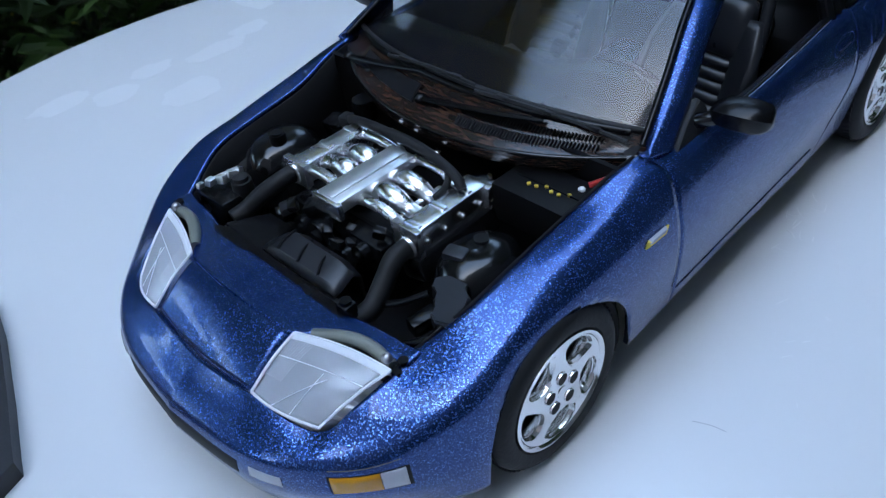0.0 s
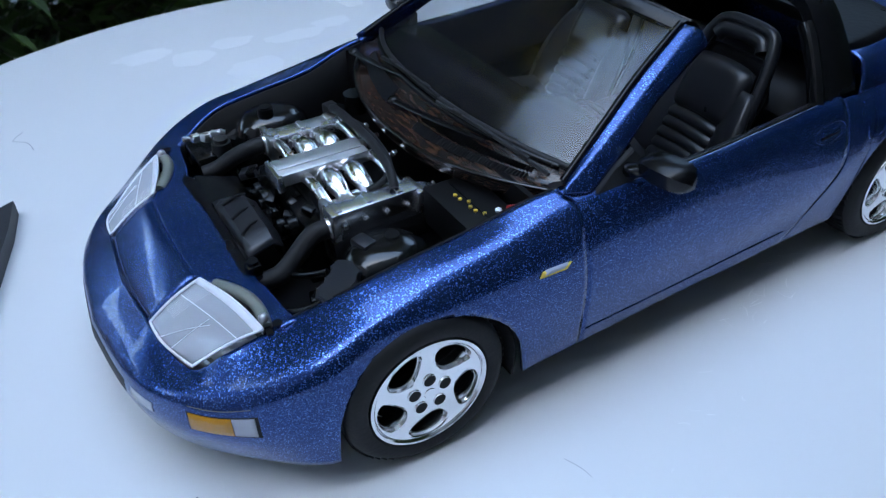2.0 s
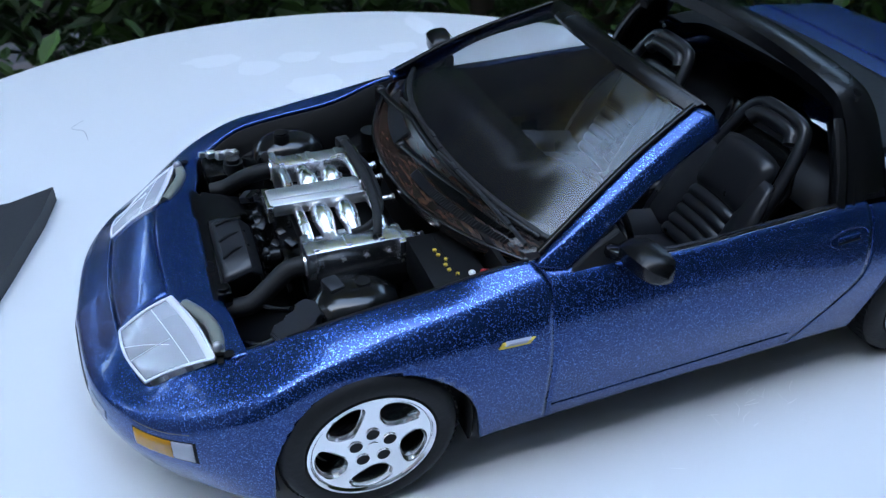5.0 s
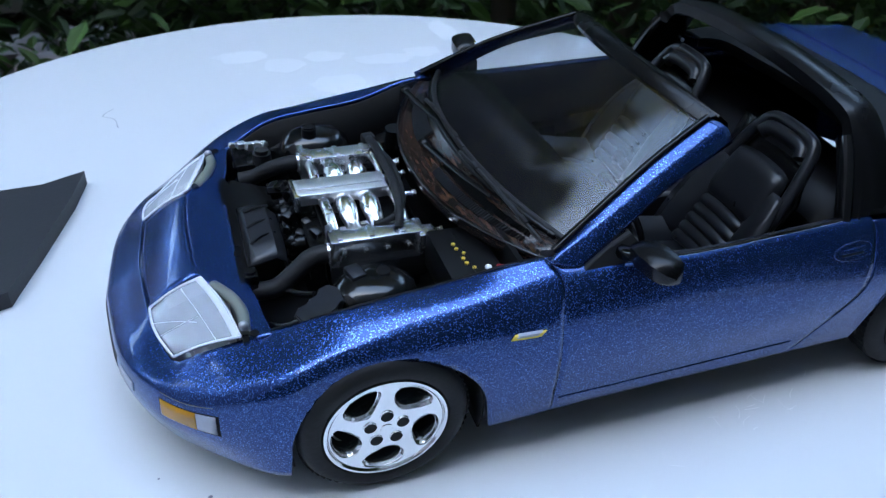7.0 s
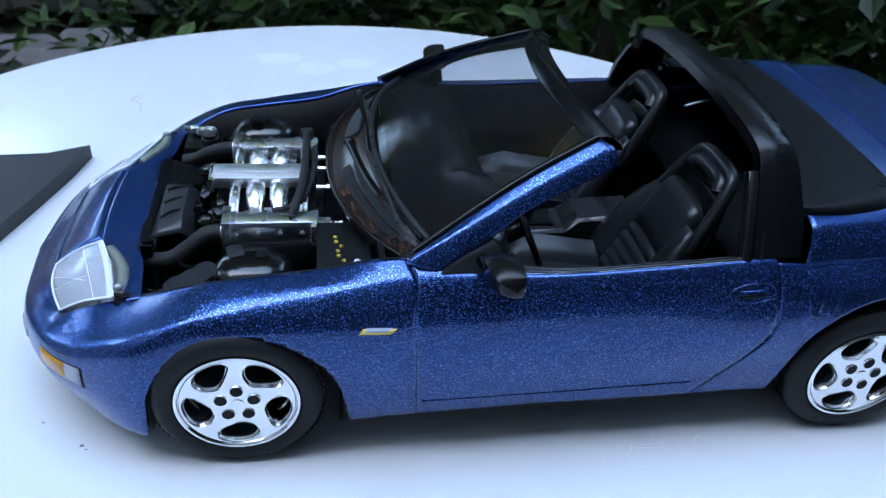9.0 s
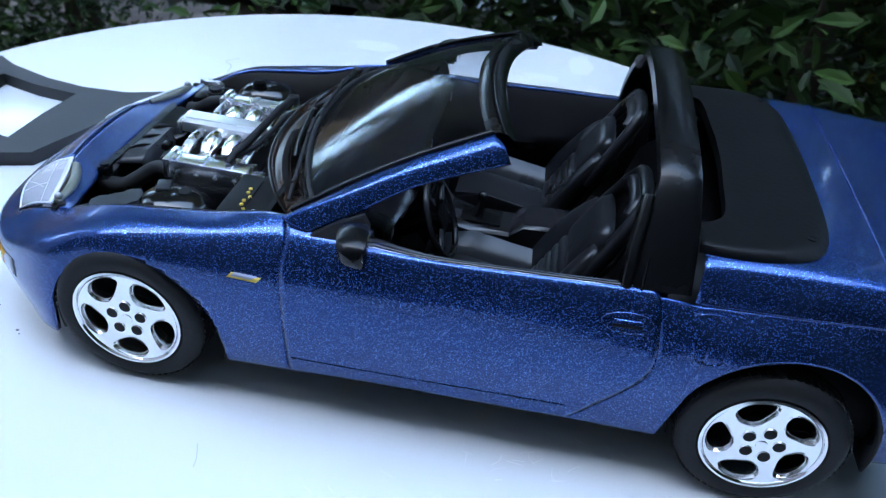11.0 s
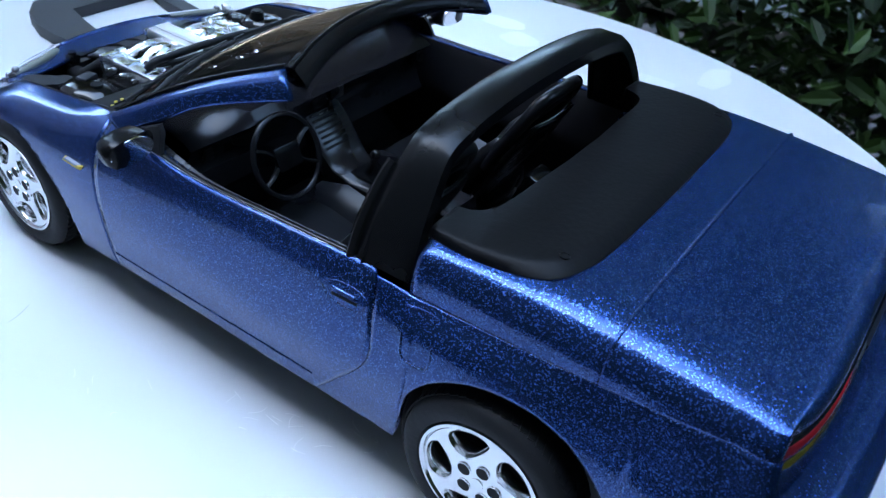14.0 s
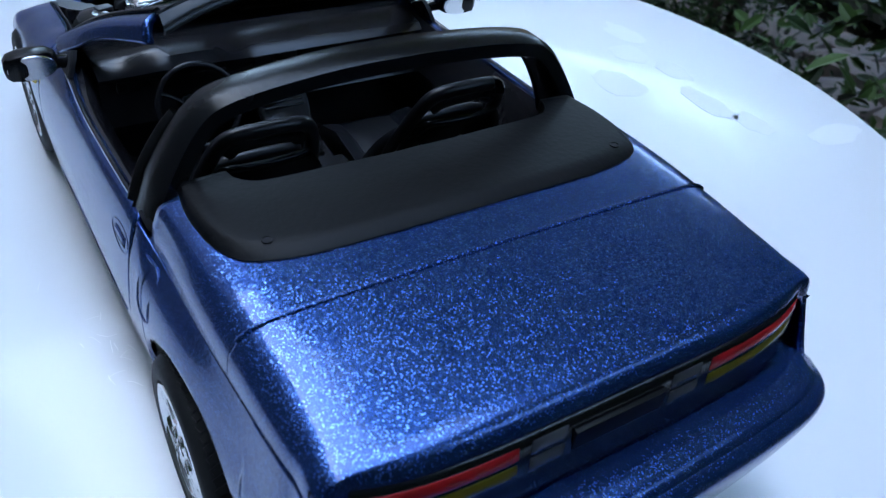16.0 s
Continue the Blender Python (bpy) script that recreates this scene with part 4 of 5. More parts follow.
for y in (-.17, -.06, .05):
    bm = bmesh.new()
    tube(bm, [(-.335, y, .634), (-.29, y * .93 + .02, .642), (-.235, y * .87 + .04, .63)], .006, 6, 3)
    part("shroud_rib", bm, DEEP_BLACK, shroud, "", 60)
bm = bmesh.new()
box(bm, (-.36, -.345, .61), (.05, .05, .045), bevel=.008)
rod(bm, (-.36, -.345, .61), (-.36, -.345, .645), .02, n=14)
part("filler_neck", bm, SATIN_BLACK, radiator, "", 40)
bm = bmesh.new()
slab(bm, [(-.37, .12), (-.20, .16), (-.20, .30), (-.355, .37)], lambda x, y: .585 - (x + .37) * .1, lambda x, y: .605 - (x + .37) * .1, .004)
part("shroud_lid", bm, SATIN_BLACK, radiator, "", 40)

# ---- bay equipment ----
bm = bmesh.new()
box(bm, (.39, -.535, .66), (.20, .31, .15), bevel=.006)
battery = part("battery", bm, DEEP_BLACK, car, "black battery with a row of gold filler caps")
for k in range(6):
    bm = bmesh.new()
    y = -.49 - .15 * k / 5
    x = .36 + .012 * k / 5 + (.016 if k in (2, 5) else 0)
    rod(bm, (x, y, .733), (x, y, .741), .0075, n=10)
    part("filler_cap", bm, BRASS, battery, "gold filler cap")
bm = bmesh.new()
ball(bm, (.435, -.655, .742), .013, (1, 1, .7))
part("battery_terminal", bm, WHITE_DOT, battery, "white terminal")
bm = bmesh.new()
box(bm, (.385, -.55, .738), (.004, .27, .006))
part("battery_groove", bm, DEEP_BLACK, battery)
bm = bmesh.new()
tube(bm, [(.47, -.66, .74), (.50, -.70, .76), (.53, -.72, .77)], .012, 8, 4)
part("battery_cable", bm, RED_PART, battery, "red cable")

bm = bmesh.new()
slab(bm, [(-.255, -.64), (-.235, -.60), (-.20, -.60), (-.19, -.565), (-.155, -.56), (-.15, -.52), (-.11, -.50), (-.095, -.53), (-.075, -.53), (-.07, -.60), (-.10, -.61), (-.11, -.65), (-.15, -.655), (-.17, -.69), (-.23, -.70)], .60, .655, .006)
part("relay_box", bm, GREY_PART, car, "grey stepped relay box", 40)
bm = bmesh.new()
tube(bm, [(-.23, -.66, .64), (-.29, -.63, .60), (-.33, -.56, .56)], .014, 8, 4)
tube(bm, [(-.16, -.52, .63), (-.21, -.44, .58), (-.25, -.36, .55)], .013, 8, 4)
part("loom", bm, SATIN_BLACK, car, "black cable loom", 60)
bm = bmesh.new()
box(bm, (-.01, -.495, .675), (.06, .08, .035), (0, 0, 15), bevel=.012)
part("brake_reservoir", bm, GREY_PART, car, "grey reservoir", 40)
for side, knob in ((-1, False), (1, True)):
    bm = bmesh.new()
    prof = [(.0001, .68), (.03, .685), (.085, .675), (.12, .64), (.135, .58), (.15, .45)]
    cols = [[Vector((.05 + r * 1.25 * math.cos(a), side * .535 + r * math.sin(a), z + (.03 if knob else 0))) for r, z in prof] for a in [2 * math.pi * k / 28 for k in range(29)]]
    grid_faces(bm, cols)
    tower = part("suspension_tower", bm, GLOSS_BLACK, car, "glossy black suspension tower", 50)
    bm = bmesh.new()
    if knob:
        rod(bm, (.02, .50, .70), (.02, .50, .745), .036, .032, 18)
        rod(bm, (.02, .50, .745), (.02, .50, .752), .025, n=18)
    else:
        rod(bm, (.09, -.515, .676), (.09, -.515, .689), .026, n=18)
    part("tower_cap", bm, DEEP_BLACK, tower)
bm = bmesh.new()
for dx, dy, dz, s in ((0, 0, 0, .03), (-.04, .03, -.005, .026), (.035, -.02, .012, .028), (-.075, .05, -.012, .02), (.06, -.03, .02, .018)):
    box(bm, (-.24 + dx, .52 + dy, .672 + dz), (s * 1.5, s * 1.1, s * 1.2), (rnd.uniform(-25, 25), rnd.uniform(-25, 25), rnd.uniform(-40, 40)), bevel=.007)
rod(bm, (-.29, .57, .66), (-.18, .49, .70), .01, n=8)
part("master_cylinder", bm, SATIN_CHROME, car, "small chromed cylinder with fittings", 40)
bm = bmesh.new()
rod(bm, (-.20, .46, .58), (-.20, .46, .668), .045, .04, 20)
rod(bm, (-.20, .46, .668), (-.20, .46, .685), .03, n=16)
part("washer_bottle", bm, MATT_BLACK, car, "black round reservoir", 40)
bm = bmesh.new()
box(bm, (-.24, .53, .52), (.16, .2, .22), bevel=.02)
part("air_filter_box", bm, SATIN_BLACK, car, "", 40)
bm = bmesh.new()
for k in range(18):
    box(bm, (rnd.uniform(-.3, .42), rnd.choice((-1, 1)) * rnd.uniform(.36, .62), rnd.uniform(.42, .58)), (rnd.uniform(.05, .14), rnd.uniform(.05, .12), rnd.uniform(.05, .12)), (rnd.uniform(-15, 15), rnd.uniform(-15, 15), rnd.uniform(-40, 40)), bevel=.012)
tagged(part("bay_moulding", bm, SATIN_BLACK, car, "moulded black plastic round the engine", 40), kind="stuff")
bm = bmesh.new()
rod(bm, (.40, .42, .66), (.40, .42, .745), .05, .048, 20)
part("clutch_reservoir", bm, SATIN_BLACK, car, "", 40)

# ---- cabin ----
bm = bmesh.new()
cols = [[Vector((x, -.80, .62)), Vector((x, -.76, .30)), Vector((x, -.6, .24)), Vector((x, 0, .24)), Vector((x, .6, .24)), Vector((x, .76, .30)), Vector((x, .80, .62))] for x in (.56, .8, 1.2, 1.6, 2.0, 2.4, 3.2)]
grid_faces(bm, cols)
part("cabin_tub", bm, DEEP_BLACK, car, "black cabin floor", 40, solid=.01)
for side in (-1, 1):
    bm = bmesh.new()
    cols = []
    for j in range(25):
        x = .70 + 1.30 * j / 24
        t = catmull(R5, 8 + 3 * j / 24)
        k = math.exp(-((x - 1.35) / .3) ** 2)
        cols.append([Vector((x, side * (t.y + .012), t.z - .012)), Vector((x, side * (t.y - .015), t.z - .004)), Vector((x, side * (t.y - .04), t.z - .04)), Vector((x, side * (t.y - .055), t.z - .12)), Vector((x, side * (t.y - .075 - .045 * k), t.z - .20)), Vector((x, side * (t.y - .075 - .05 * k), t.z - .25)), Vector((x, side * (t.y - .07), t.z - .32)), Vector((x, side * (t.y - .08), .28))])
    grid_faces(bm, cols)
    card = part("door_card", bm, TRIM_BLACK, car, "glossy black inner door panel with an armrest", 40)
# dashboard
bm = bmesh.new()
cols = []
for j in range(41):
    y = -.73 + 1.46 * j / 40
    hood = math.exp(-((y + .38) / .2) ** 4) * .045
    rec = .03 if y > .06 else 0
    cols.append([Vector((.60, y, .80)), Vector((.72, y, .838)), Vector((.86 + hood * .6, y, .842 + hood)), Vector((.95 + hood, y, .825 + hood)), Vector((.985 + hood, y, .80 + hood * .6)), Vector((.96 - rec, y, .74)), Vector((.95 - rec, y, .66)), Vector((.97, y, .58)), Vector((.88, y, .48)), Vector((.85, y, .3))])
grid_faces(bm, cols)
dash = part("dashboard", bm, TRIM_BLACK, car, "glossy black dashboard with a binnacle", 40)
for y in (-.38,):
    bm = bmesh.new()
    slab(bm, [(y + .16 * math.cos(a), .77 + .05 * math.sin(a)) for a in [2 * math.pi * k / 20 for k in range(20)]], 0, .004)
    for v in bm.verts:
        yy, z, x = v.co
        v.co = Vector((.985 + x, yy, z))
    part("instrument_panel", bm, DEEP_BLACK, dash, "", 40)
for k in range(2):
    bm = bmesh.new()
    box(bm, (.975, -.055 + .11 * k, .775), (.03, .085, .05), bevel=.006)
    part("vent", bm, SATIN_BLACK, dash, "", 40)
for y in (-.62, .64):
    bm = bmesh.new()
    box(bm, (.965, y, .755), (.03, .09, .05), bevel=.006)
    part("vent", bm, SATIN_BLACK, dash, "", 40)
# centre stack and console
bm = bmesh.new()
cols = []
for x, z, w in ((.94, .72, .12), (1.0, .66, .125), (1.06, .58, .125), (1.12, .515, .12), (1.22, .49, .115), (1.40, .49, .11), (1.46, .545, .11), (1.72, .56, .11), (1.76, .30, .11)):
    cols.append([Vector((x, -w, z - .24)), Vector((x, -w + .008, z - .012)), Vector((x, -w + .025, z)), Vector((x, w - .025, z)), Vector((x, w - .008, z - .012)), Vector((x, w, z - .24))])
grid_faces(bm, cols)
console = part("console", bm, TRIM_BLACK, car, "glossy black centre console", 35)
for k in range(7):
    bm = bmesh.new()
    t = k / 6
    box(bm, (.965 + .10 * t, 0, .70 - .115 * t), (.012, .18, .014), (0, 48, 0), bevel=.004)
    part("switch_strip", bm, SATIN_BLACK, console, "", 40)
bm = bmesh.new()
box(bm, (1.26, -.0, .496), (.19, .12, .014), bevel=.006)
part("gear_plate", bm, SATIN_BLACK, console, "", 40)
bm = bmesh.new()
tube(bm, [(1.24, 0, .495), (1.25, 0, .54), (1.255, 0, .585)], lambda t: .03 - .018 * t, 10, 4)
ball(bm, (1.257, 0, .60), .024)
part("gear_lever", bm, GLOSS_BLACK, console, "", 50)
# steering wheel
sw = pose(1.125, -.385, .70, 0, 66, 0)
bm = bmesh.new()
tube(bm, [sw @ Vector((.165 * math.cos(a), .165 * math.sin(a), 0)) for a in [2 * math.pi * k / 24 for k in range(25)]], .0135, 8, 2)
steer = part("steering_wheel", bm, TRIM_BLACK, car, "black four-spoke steering wheel", 60)
bm = bmesh.new()
box(bm, (0, 0, 0), (.10, .13, .03), bevel=.012)
for v in bm.verts:
    v.co = sw @ v.co
part("hub", bm, SATIN_BLACK, steer, "", 40)
for sx, sy in ((-1, -1), (-1, 1), (1, -1), (1, 1)):
    bm = bmesh.new()
    tube(bm, [sw @ Vector((sx * .02, sy * .055, 0)), sw @ Vector((sx * .055, sy * .10, 0)), sw @ Vector((sx * .075, sy * .145, 0))], .013, 8, 3, .6)
    part("spoke", bm, SATIN_BLACK, steer, "", 60)
bm = bmesh.new()
rod(bm, sw @ Vector((0, 0, -.01)), sw @ Vector((0, 0, -.2)), .035, .05, 14)
part("column", bm, SATIN_BLACK, steer, "", 40)


# seats
def seat(side):
    y0 = side * .385
    bm = bmesh.new()
    cols = []
    for j in range(25):
        v = j / 12 - 1
        bol = .10 * (max(0, abs(v) - .5) / .5) ** .7 if abs(v) < .98 else .0
        cols.append([Vector((x, y0 + v * .245, z + bol * (1 if x > 1.1 else .5) - .03 * v * v)) for x, z in ((1.07, .30), (1.05, .40), (1.10, .455), (1.25, .455), (1.42, .425), (1.56, .405), (1.66, .39))])
    grid_faces(bm, cols)
    cushion = part("seat", bm, SEAT_BLACK, car, "glossy black bucket seat with a pleated centre and open headrest", 45, solid=.06)
    # backrest, leaning back
    lean = lambda h: Vector((1.60 + .27 * h, 0, .41 + .50 * h))
    bm = bmesh.new()
    cols = []
    for j in range(25):
        v = j / 12 - 1
        col = []
        for k in range(13):
            h = .70 * k / 12 - .06 * max(0, abs(v) - .6) * k / 12
            w = .25 - .05 * (k / 12) ** 3
            bol = .055 * (max(0, abs(v) - .6) / .4) ** .8 * math.sin(math.pi * min(1, .25 + .75 * k / 12)) ** .7
            c = lean(h)
            col.append(Vector((c.x - bol * (1 if abs(v) < .97 else .6), y0 + v * w, c.z)))
        cols.append(col)
    grid_faces(bm, cols)
    back = part("backrest", bm, SEAT_BLACK, cushion, "", 45, solid=.07)
    # five cross pleats below, a smooth square pad above them, a padded roll in the headrest
    for k in range(5):
        h0 = .02 + .088 * k
        bm = bmesh.new()
        cols = []
        for j in range(15):
            v = j / 7 - 1
            col = []
            for q in range(9):
                b = q / 8
                c = lean(h0 + .086 * b - .02 * v * v)
                puff = .026 * math.sin(math.pi * b) ** .6 * (1 - .9 * abs(v) ** 6)
                col.append(Vector((c.x - .058 - puff, y0 + v * .152, c.z + puff * .35)))
            cols.append(col)
        grid_faces(bm, cols)
        part("pleat", bm, SEAT_BLACK, back, "", 70, solid=.01)
    bm = bmesh.new()
    cols = []
    for j in range(17):
        v = j / 8 - 1
        col = []
        for k in range(13):
            q = k / 12
            c = lean(.465 + .395 * q - .02 * v * v)
            edge = (1 - abs(v) ** 8) * (1 - abs(2 * q - 1) ** 8)
            puff = .032 * edge ** .5
            col.append(Vector((c.x - .03 - puff, y0 + v * (.152 - .01 * q), c.z + puff * .35)))
        cols.append(col)
    grid_faces(bm, cols)
    part("shoulder_pad", bm, SEAT_BLACK, cushion, "", 70, solid=.03)
    bm = bmesh.new()
    tube(bm, [lean(h) + Vector((-.038, y0 + y, 0)) for h, y in ((1.03, -.125), (1.085, -.10), (1.105, -.04), (1.105, .04), (1.085, .10), (1.03, .125))], .034, 12, 5, 1.0)
    part("headrest_roll", bm, SEAT_BLACK, cushion, "", 70)
    bm = bmesh.new()
    grid_faces(bm, [[lean(h) + Vector((.045 - .02 * v * v, y0 + v * (.225 if h < .7 else .225 - .3 * (h - .7)), 0)) for h in (0, .15, .3, .45, .6, .7, .8, .88, .93)] for v in (-1, -.8, -.4, 0, .4, .8, 1)])
    part("seat_shell", bm, SATIN_BLACK, cushion, "", 60, solid=.02)
    bm = bmesh.new()
    loop = [(.50, -.215), (.70, -.205), (.90, -.187), (1.06, -.165), (1.15, -.135), (1.18, -.08), (1.185, 0), (1.18, .08), (1.15, .135), (1.06, .165), (.90, .187), (.70, .205), (.50, .215)]
    tube(bm, [lean(h) + Vector((-.035, y0 + y, 0)) for h, y in loop], .027, 10, 5, 1.0)
    part("headrest_loop", bm, SEAT_BLACK, cushion, "", 60)


seat(-1)
seat(1)
bm = bmesh.new()
grid_faces(bm, [[Vector((x, y, z)) for y in (-.74, -.3, .3, .74)] for x, z in ((1.90, .30), (1.98, .62), (2.1, .70), (2.4, .72))])
part("rear_shelf", bm, DEEP_BLACK, car, "", 40, solid=.01)
bm = bmesh.new()
box(bm, (2.02, 0, .75), (.10, .12, .2), (0, 20, 0), bevel=.02)
part("rear_divider", bm, GLOSS_BLACK, car, "", 40)

# hoop side strips
for side in (-1, 1):
    bm = bmesh.new()
    tube(bm, [(1.84, side * .812, .80), (1.843, side * .762, .93), (1.855, side * .69, 1.05), (1.862, side * .65, 1.098)], .036, 10, 5, .75)
    part("window_seal", bm, GLOSS_BLACK, car, "black vertical seal beside the hoop", 60)
    bm = bmesh.new()
    tube(bm, [(1.893, side * .825, .83), (1.896, side * .768, .95), (1.9, side * .682, 1.07), (1.902, side * .615, 1.128)], .012, 8, 5, .7)
    part("seal_bead", bm, GLOSS_BLACK, car, "", 60)
    bm = bmesh.new()
    ball(bm, (2.045, side * .70, .945), .010)
    part("cover_pin", bm, SILVER, car, "silver pin")
    bm = bmesh.new()
    z = deck_z(2.443, -.605) + .026
    rod(bm, (2.443, side * .605, z - .01), (2.443, side * .605, z + .0012), .0135, n=16)
    part("cover_hole", bm, DEEP_BLACK, car)
    bm = bmesh.new()
    tube(bm, [(2.443 + .0145 * math.cos(a), side * .605 + .0145 * math.sin(a), z + .001) for a in [2 * math.pi * k / 12 for k in range(13)]], .0018, 6, 2)
    part("hole_rim", bm, TONNEAU, car, "", 60)

# ---- tail lamps ----
def tail_patch(name, material, y0, y1, z0, z1, label="", lift=.008, slope=0.0):
    bm = bmesh.new()
    cols = []
    for j in range(13):
        y = y0 + (y1 - y0) * j / 12
        e = .3 if j in (0, 12) else 1
        sh = slope * j / 12
        f = lambda z, o: Vector((tail_x(y) + .02 * (1 - (z - .655) / .235) + o, y, z))
        cols.append([f(z0 + sh, -.01), f(z0 + sh, lift * .4 * e), f(z0 + sh + .01, lift * e), f(z1 + sh - .01, lift * e), f(z1 + sh, lift * .4 * e), f(z1 + sh, -.01)])
    cols = [[Vector((tail_x(p.y) - .01, p.y, p.z)) for p in cols[0]]] + cols + [[Vector((tail_x(p.y) - .01, p.y, p.z)) for p in cols[-1]]]
    grid_faces(bm, cols)
    return part(name, bm, material, tail, label, 45)


for side in (-1, 1):
    tail_patch("brake_lamp", RED_LENS, side * .315, side * .738, .830, .876, "red tail lamp bar")
    tail_patch("rear_indicator", OLIVE_LENS, side * .315, side * .738, .776, .818, "dull yellow tail lamp bar")
    tail_patch("reversing_lamp", GREY_LENS, side * .172, side * .278, .832, .880, "greyish reversing lamp")
    tail_patch("reversing_lamp", GREY_LENS, side * .172, side * .278, .772, .82, "greyish reversing lamp")
bm = bmesh.new()
box(bm, (3.2185, 0, .79), (.03, .30, .12), (0, 5, 0), bevel=.003)
part("plate_recess", bm, DEEP_BLACK, tail, "", 40)

# ---- marks on the table ----
rnd = random.Random(11)


def mark(name, pts, r, material, label):
    bm = bmesh.new()
    tube(bm, [(x, y, .0008) for x, y in pts], r, 5, 4, .25)
    ob = part(name, bm, material, None, "", 60)
    return tagged(ob, label, "scratch", "marks on the table", kind="stuff")


for k in range(26):
    cx, cy, sx, sy = ((1.55, -.98, .10, .05), (1.60, -1.0, .14, .05), (1.86, -.82, .06, .03), (.9, -1.33, .3, .08))[k % 4]
    x, y = cx + rnd.gauss(0, sx), cy + rnd.gauss(0, sy)
    a, l = rnd.uniform(0, math.pi), rnd.uniform(.02, .08)
    bend = rnd.uniform(-.015, .015)
    mark("scratch", [(x, y), (x + l * .5 * math.cos(a) + bend, y + l * .5 * math.sin(a)), (x + l * math.cos(a), y + l * math.sin(a))], rnd.uniform(.0008, .0018), SCRATCH, "fine pale scratch in the white lacquer")
mark("scratch", [(-.90, 2.42), (-.97, 2.33), (-.90, 2.27), (-.88, 2.15)], .002, GREY_MARK, "thin curled grey pencil mark on the white table")
mark("scratch", [(.385, -1.18), (.41, -1.24), (.418, -1.29)], .0009, GREY_MARK, "thin grey scratch in the white lacquer")
for x, y, r in ((-.61, -.79, .007), (-.78, -.66, .004), (-.59, -.81, .004)):
    bm = bmesh.new()
    ball(bm, (x, y, r * .3), r, (1.2, .8, .5), 6)
    tagged(part("speck", bm, GREY_MARK, None, "", 60), "tiny dark crumb on the white table", "crumb", "crumbs on the table")


def smudge(cx, cy, rx, ry, seed):
    pts = []
    for k in range(28):
        a = 2 * math.pi * k / 28
        f = 1 + .35 * noise.noise(Vector((math.cos(a) * 1.7, math.sin(a) * 1.7, seed)))
        pts.append((cx + rx * f * math.cos(a), cy + ry * f * math.sin(a)))
    bm = bmesh.new()
    slab(bm, pts, 0.0002, .0012)
    ob = part("water_mark", bm, SMUDGE, None, "", 0)
    return tagged(ob, "dried whitish water mark on the table", "stain", "marks on the table")


for k, (x, y, rx, ry) in enumerate(((.62, 2.52, .2, .15), (.61, 3.03, .15, .09), (1.05, 2.91, .24, .09), (1.68, 3.40, .10, .24), (.28, 2.91, .16, .12), (0, 3.12, .22, .10), (1.38, 3.0, .14, .10))):
    smudge(x, y, rx, ry, k + 1)

# ---- ground and garden ----
bm = bmesh.new()
bmesh.ops.create_grid(bm, x_segments=40, y_segments=40, size=80)
ground = part("ground", bm, SOIL, None, "", 0, scale=1)
ground.location = (0, 0, -0.74)
tagged(ground, "dark soil of the garden", "ground", kind="structure")
rnd = random.Random(21)
slab_mesh = None
pave = new("paving")
tagged(pave, "weathered grey concrete paving slabs", "paving", kind="structure")
pave.location = (0, 0, -0.74)
bm = bmesh.new()
box(bm, (0, 0, .02), (.59, .59, .05), bevel=.008)
for v in bm.verts:
    v.co.z += .004 * noise.noise(v.co * 9)
first = part("paving_slab", bm, CONCRETE, pave, "", 30, scale=1)
bm = bmesh.new()
box(bm, (0, 0, .01), (.30, .22, .07), bevel=.02)
for v in bm.verts:
    v.co += Vector((.03, .03, .012)) * noise.noise(v.co * 11)
rough = part("paving_stone", bm, STONE, pave, "", 40, scale=1)
count = 0
for i in range(-9, 6):
    for j in range(-3, 9):
        x, y = i * .6 + .1, j * .6 + .03
        if x > 0.75 - .12 * j and y > 0.3 or y < 2.3:
            continue
        o = first if count == 0 else new("paving_slab", first.data)
        o.parent = pave
        o.matrix_basis = pose(x, y, .06 + rnd.uniform(-.004, .004), rnd.uniform(-.4, .4), rnd.uniform(-.4, .4), rnd.uniform(-.6, .6))
        count += 1
count = 0
for i in range(-13, 3):
    for j in range(13):
        x, y = i * .19 + .1 * (j % 2), .3 + j * .14
        if x > 0.1:
            continue
        o = rough if count == 0 else new("paving_stone", rough.data)
        o.parent = pave
        o.matrix_basis = pose(x + rnd.uniform(-.02, .02), y, rnd.uniform(-.015, .01), rnd.uniform(-4, 4), rnd.uniform(-4, 4), rnd.uniform(-14, 14) + 180 * (count % 2)) @ Matrix.Diagonal((.58, .56, 1, 1))
        count += 1
bm = bmesh.new()
rod(bm, (TABLE_C[0] * K, TABLE_C[1] * K, -.70), (TABLE_C[0] * K, TABLE_C[1] * K, -.016), .02, n=20)
leg = part("table_leg", bm, TABLE, table, "", 40, scale=1)
bm = bmesh.new()
rod(bm, (TABLE_C[0] * K, TABLE_C[1] * K, -.7), (TABLE_C[0] * K, TABLE_C[1] * K, -.68), .12, .1, n=32)
part("table_foot", bm, TABLE, table, "", 40, scale=1)


def leaf_material(name, dark, light):
    m = mat(name, dark, 0.55, spec=0.25)
    nt = m.node_tree
    g = nt.nodes.new("ShaderNodeNewGeometry")
    r = nt.nodes.new("ShaderNodeValToRGB")
    e = r.color_ramp.elements
    e[0].color, e[1].color = (*dark, 1), (*light, 1)
    nt.links.new(g.outputs["Random Per Island"], r.inputs["Fac"])
    nt.links.new(r.outputs["Color"], nt.nodes["Principled BSDF"].inputs["Base Color"])
    return m


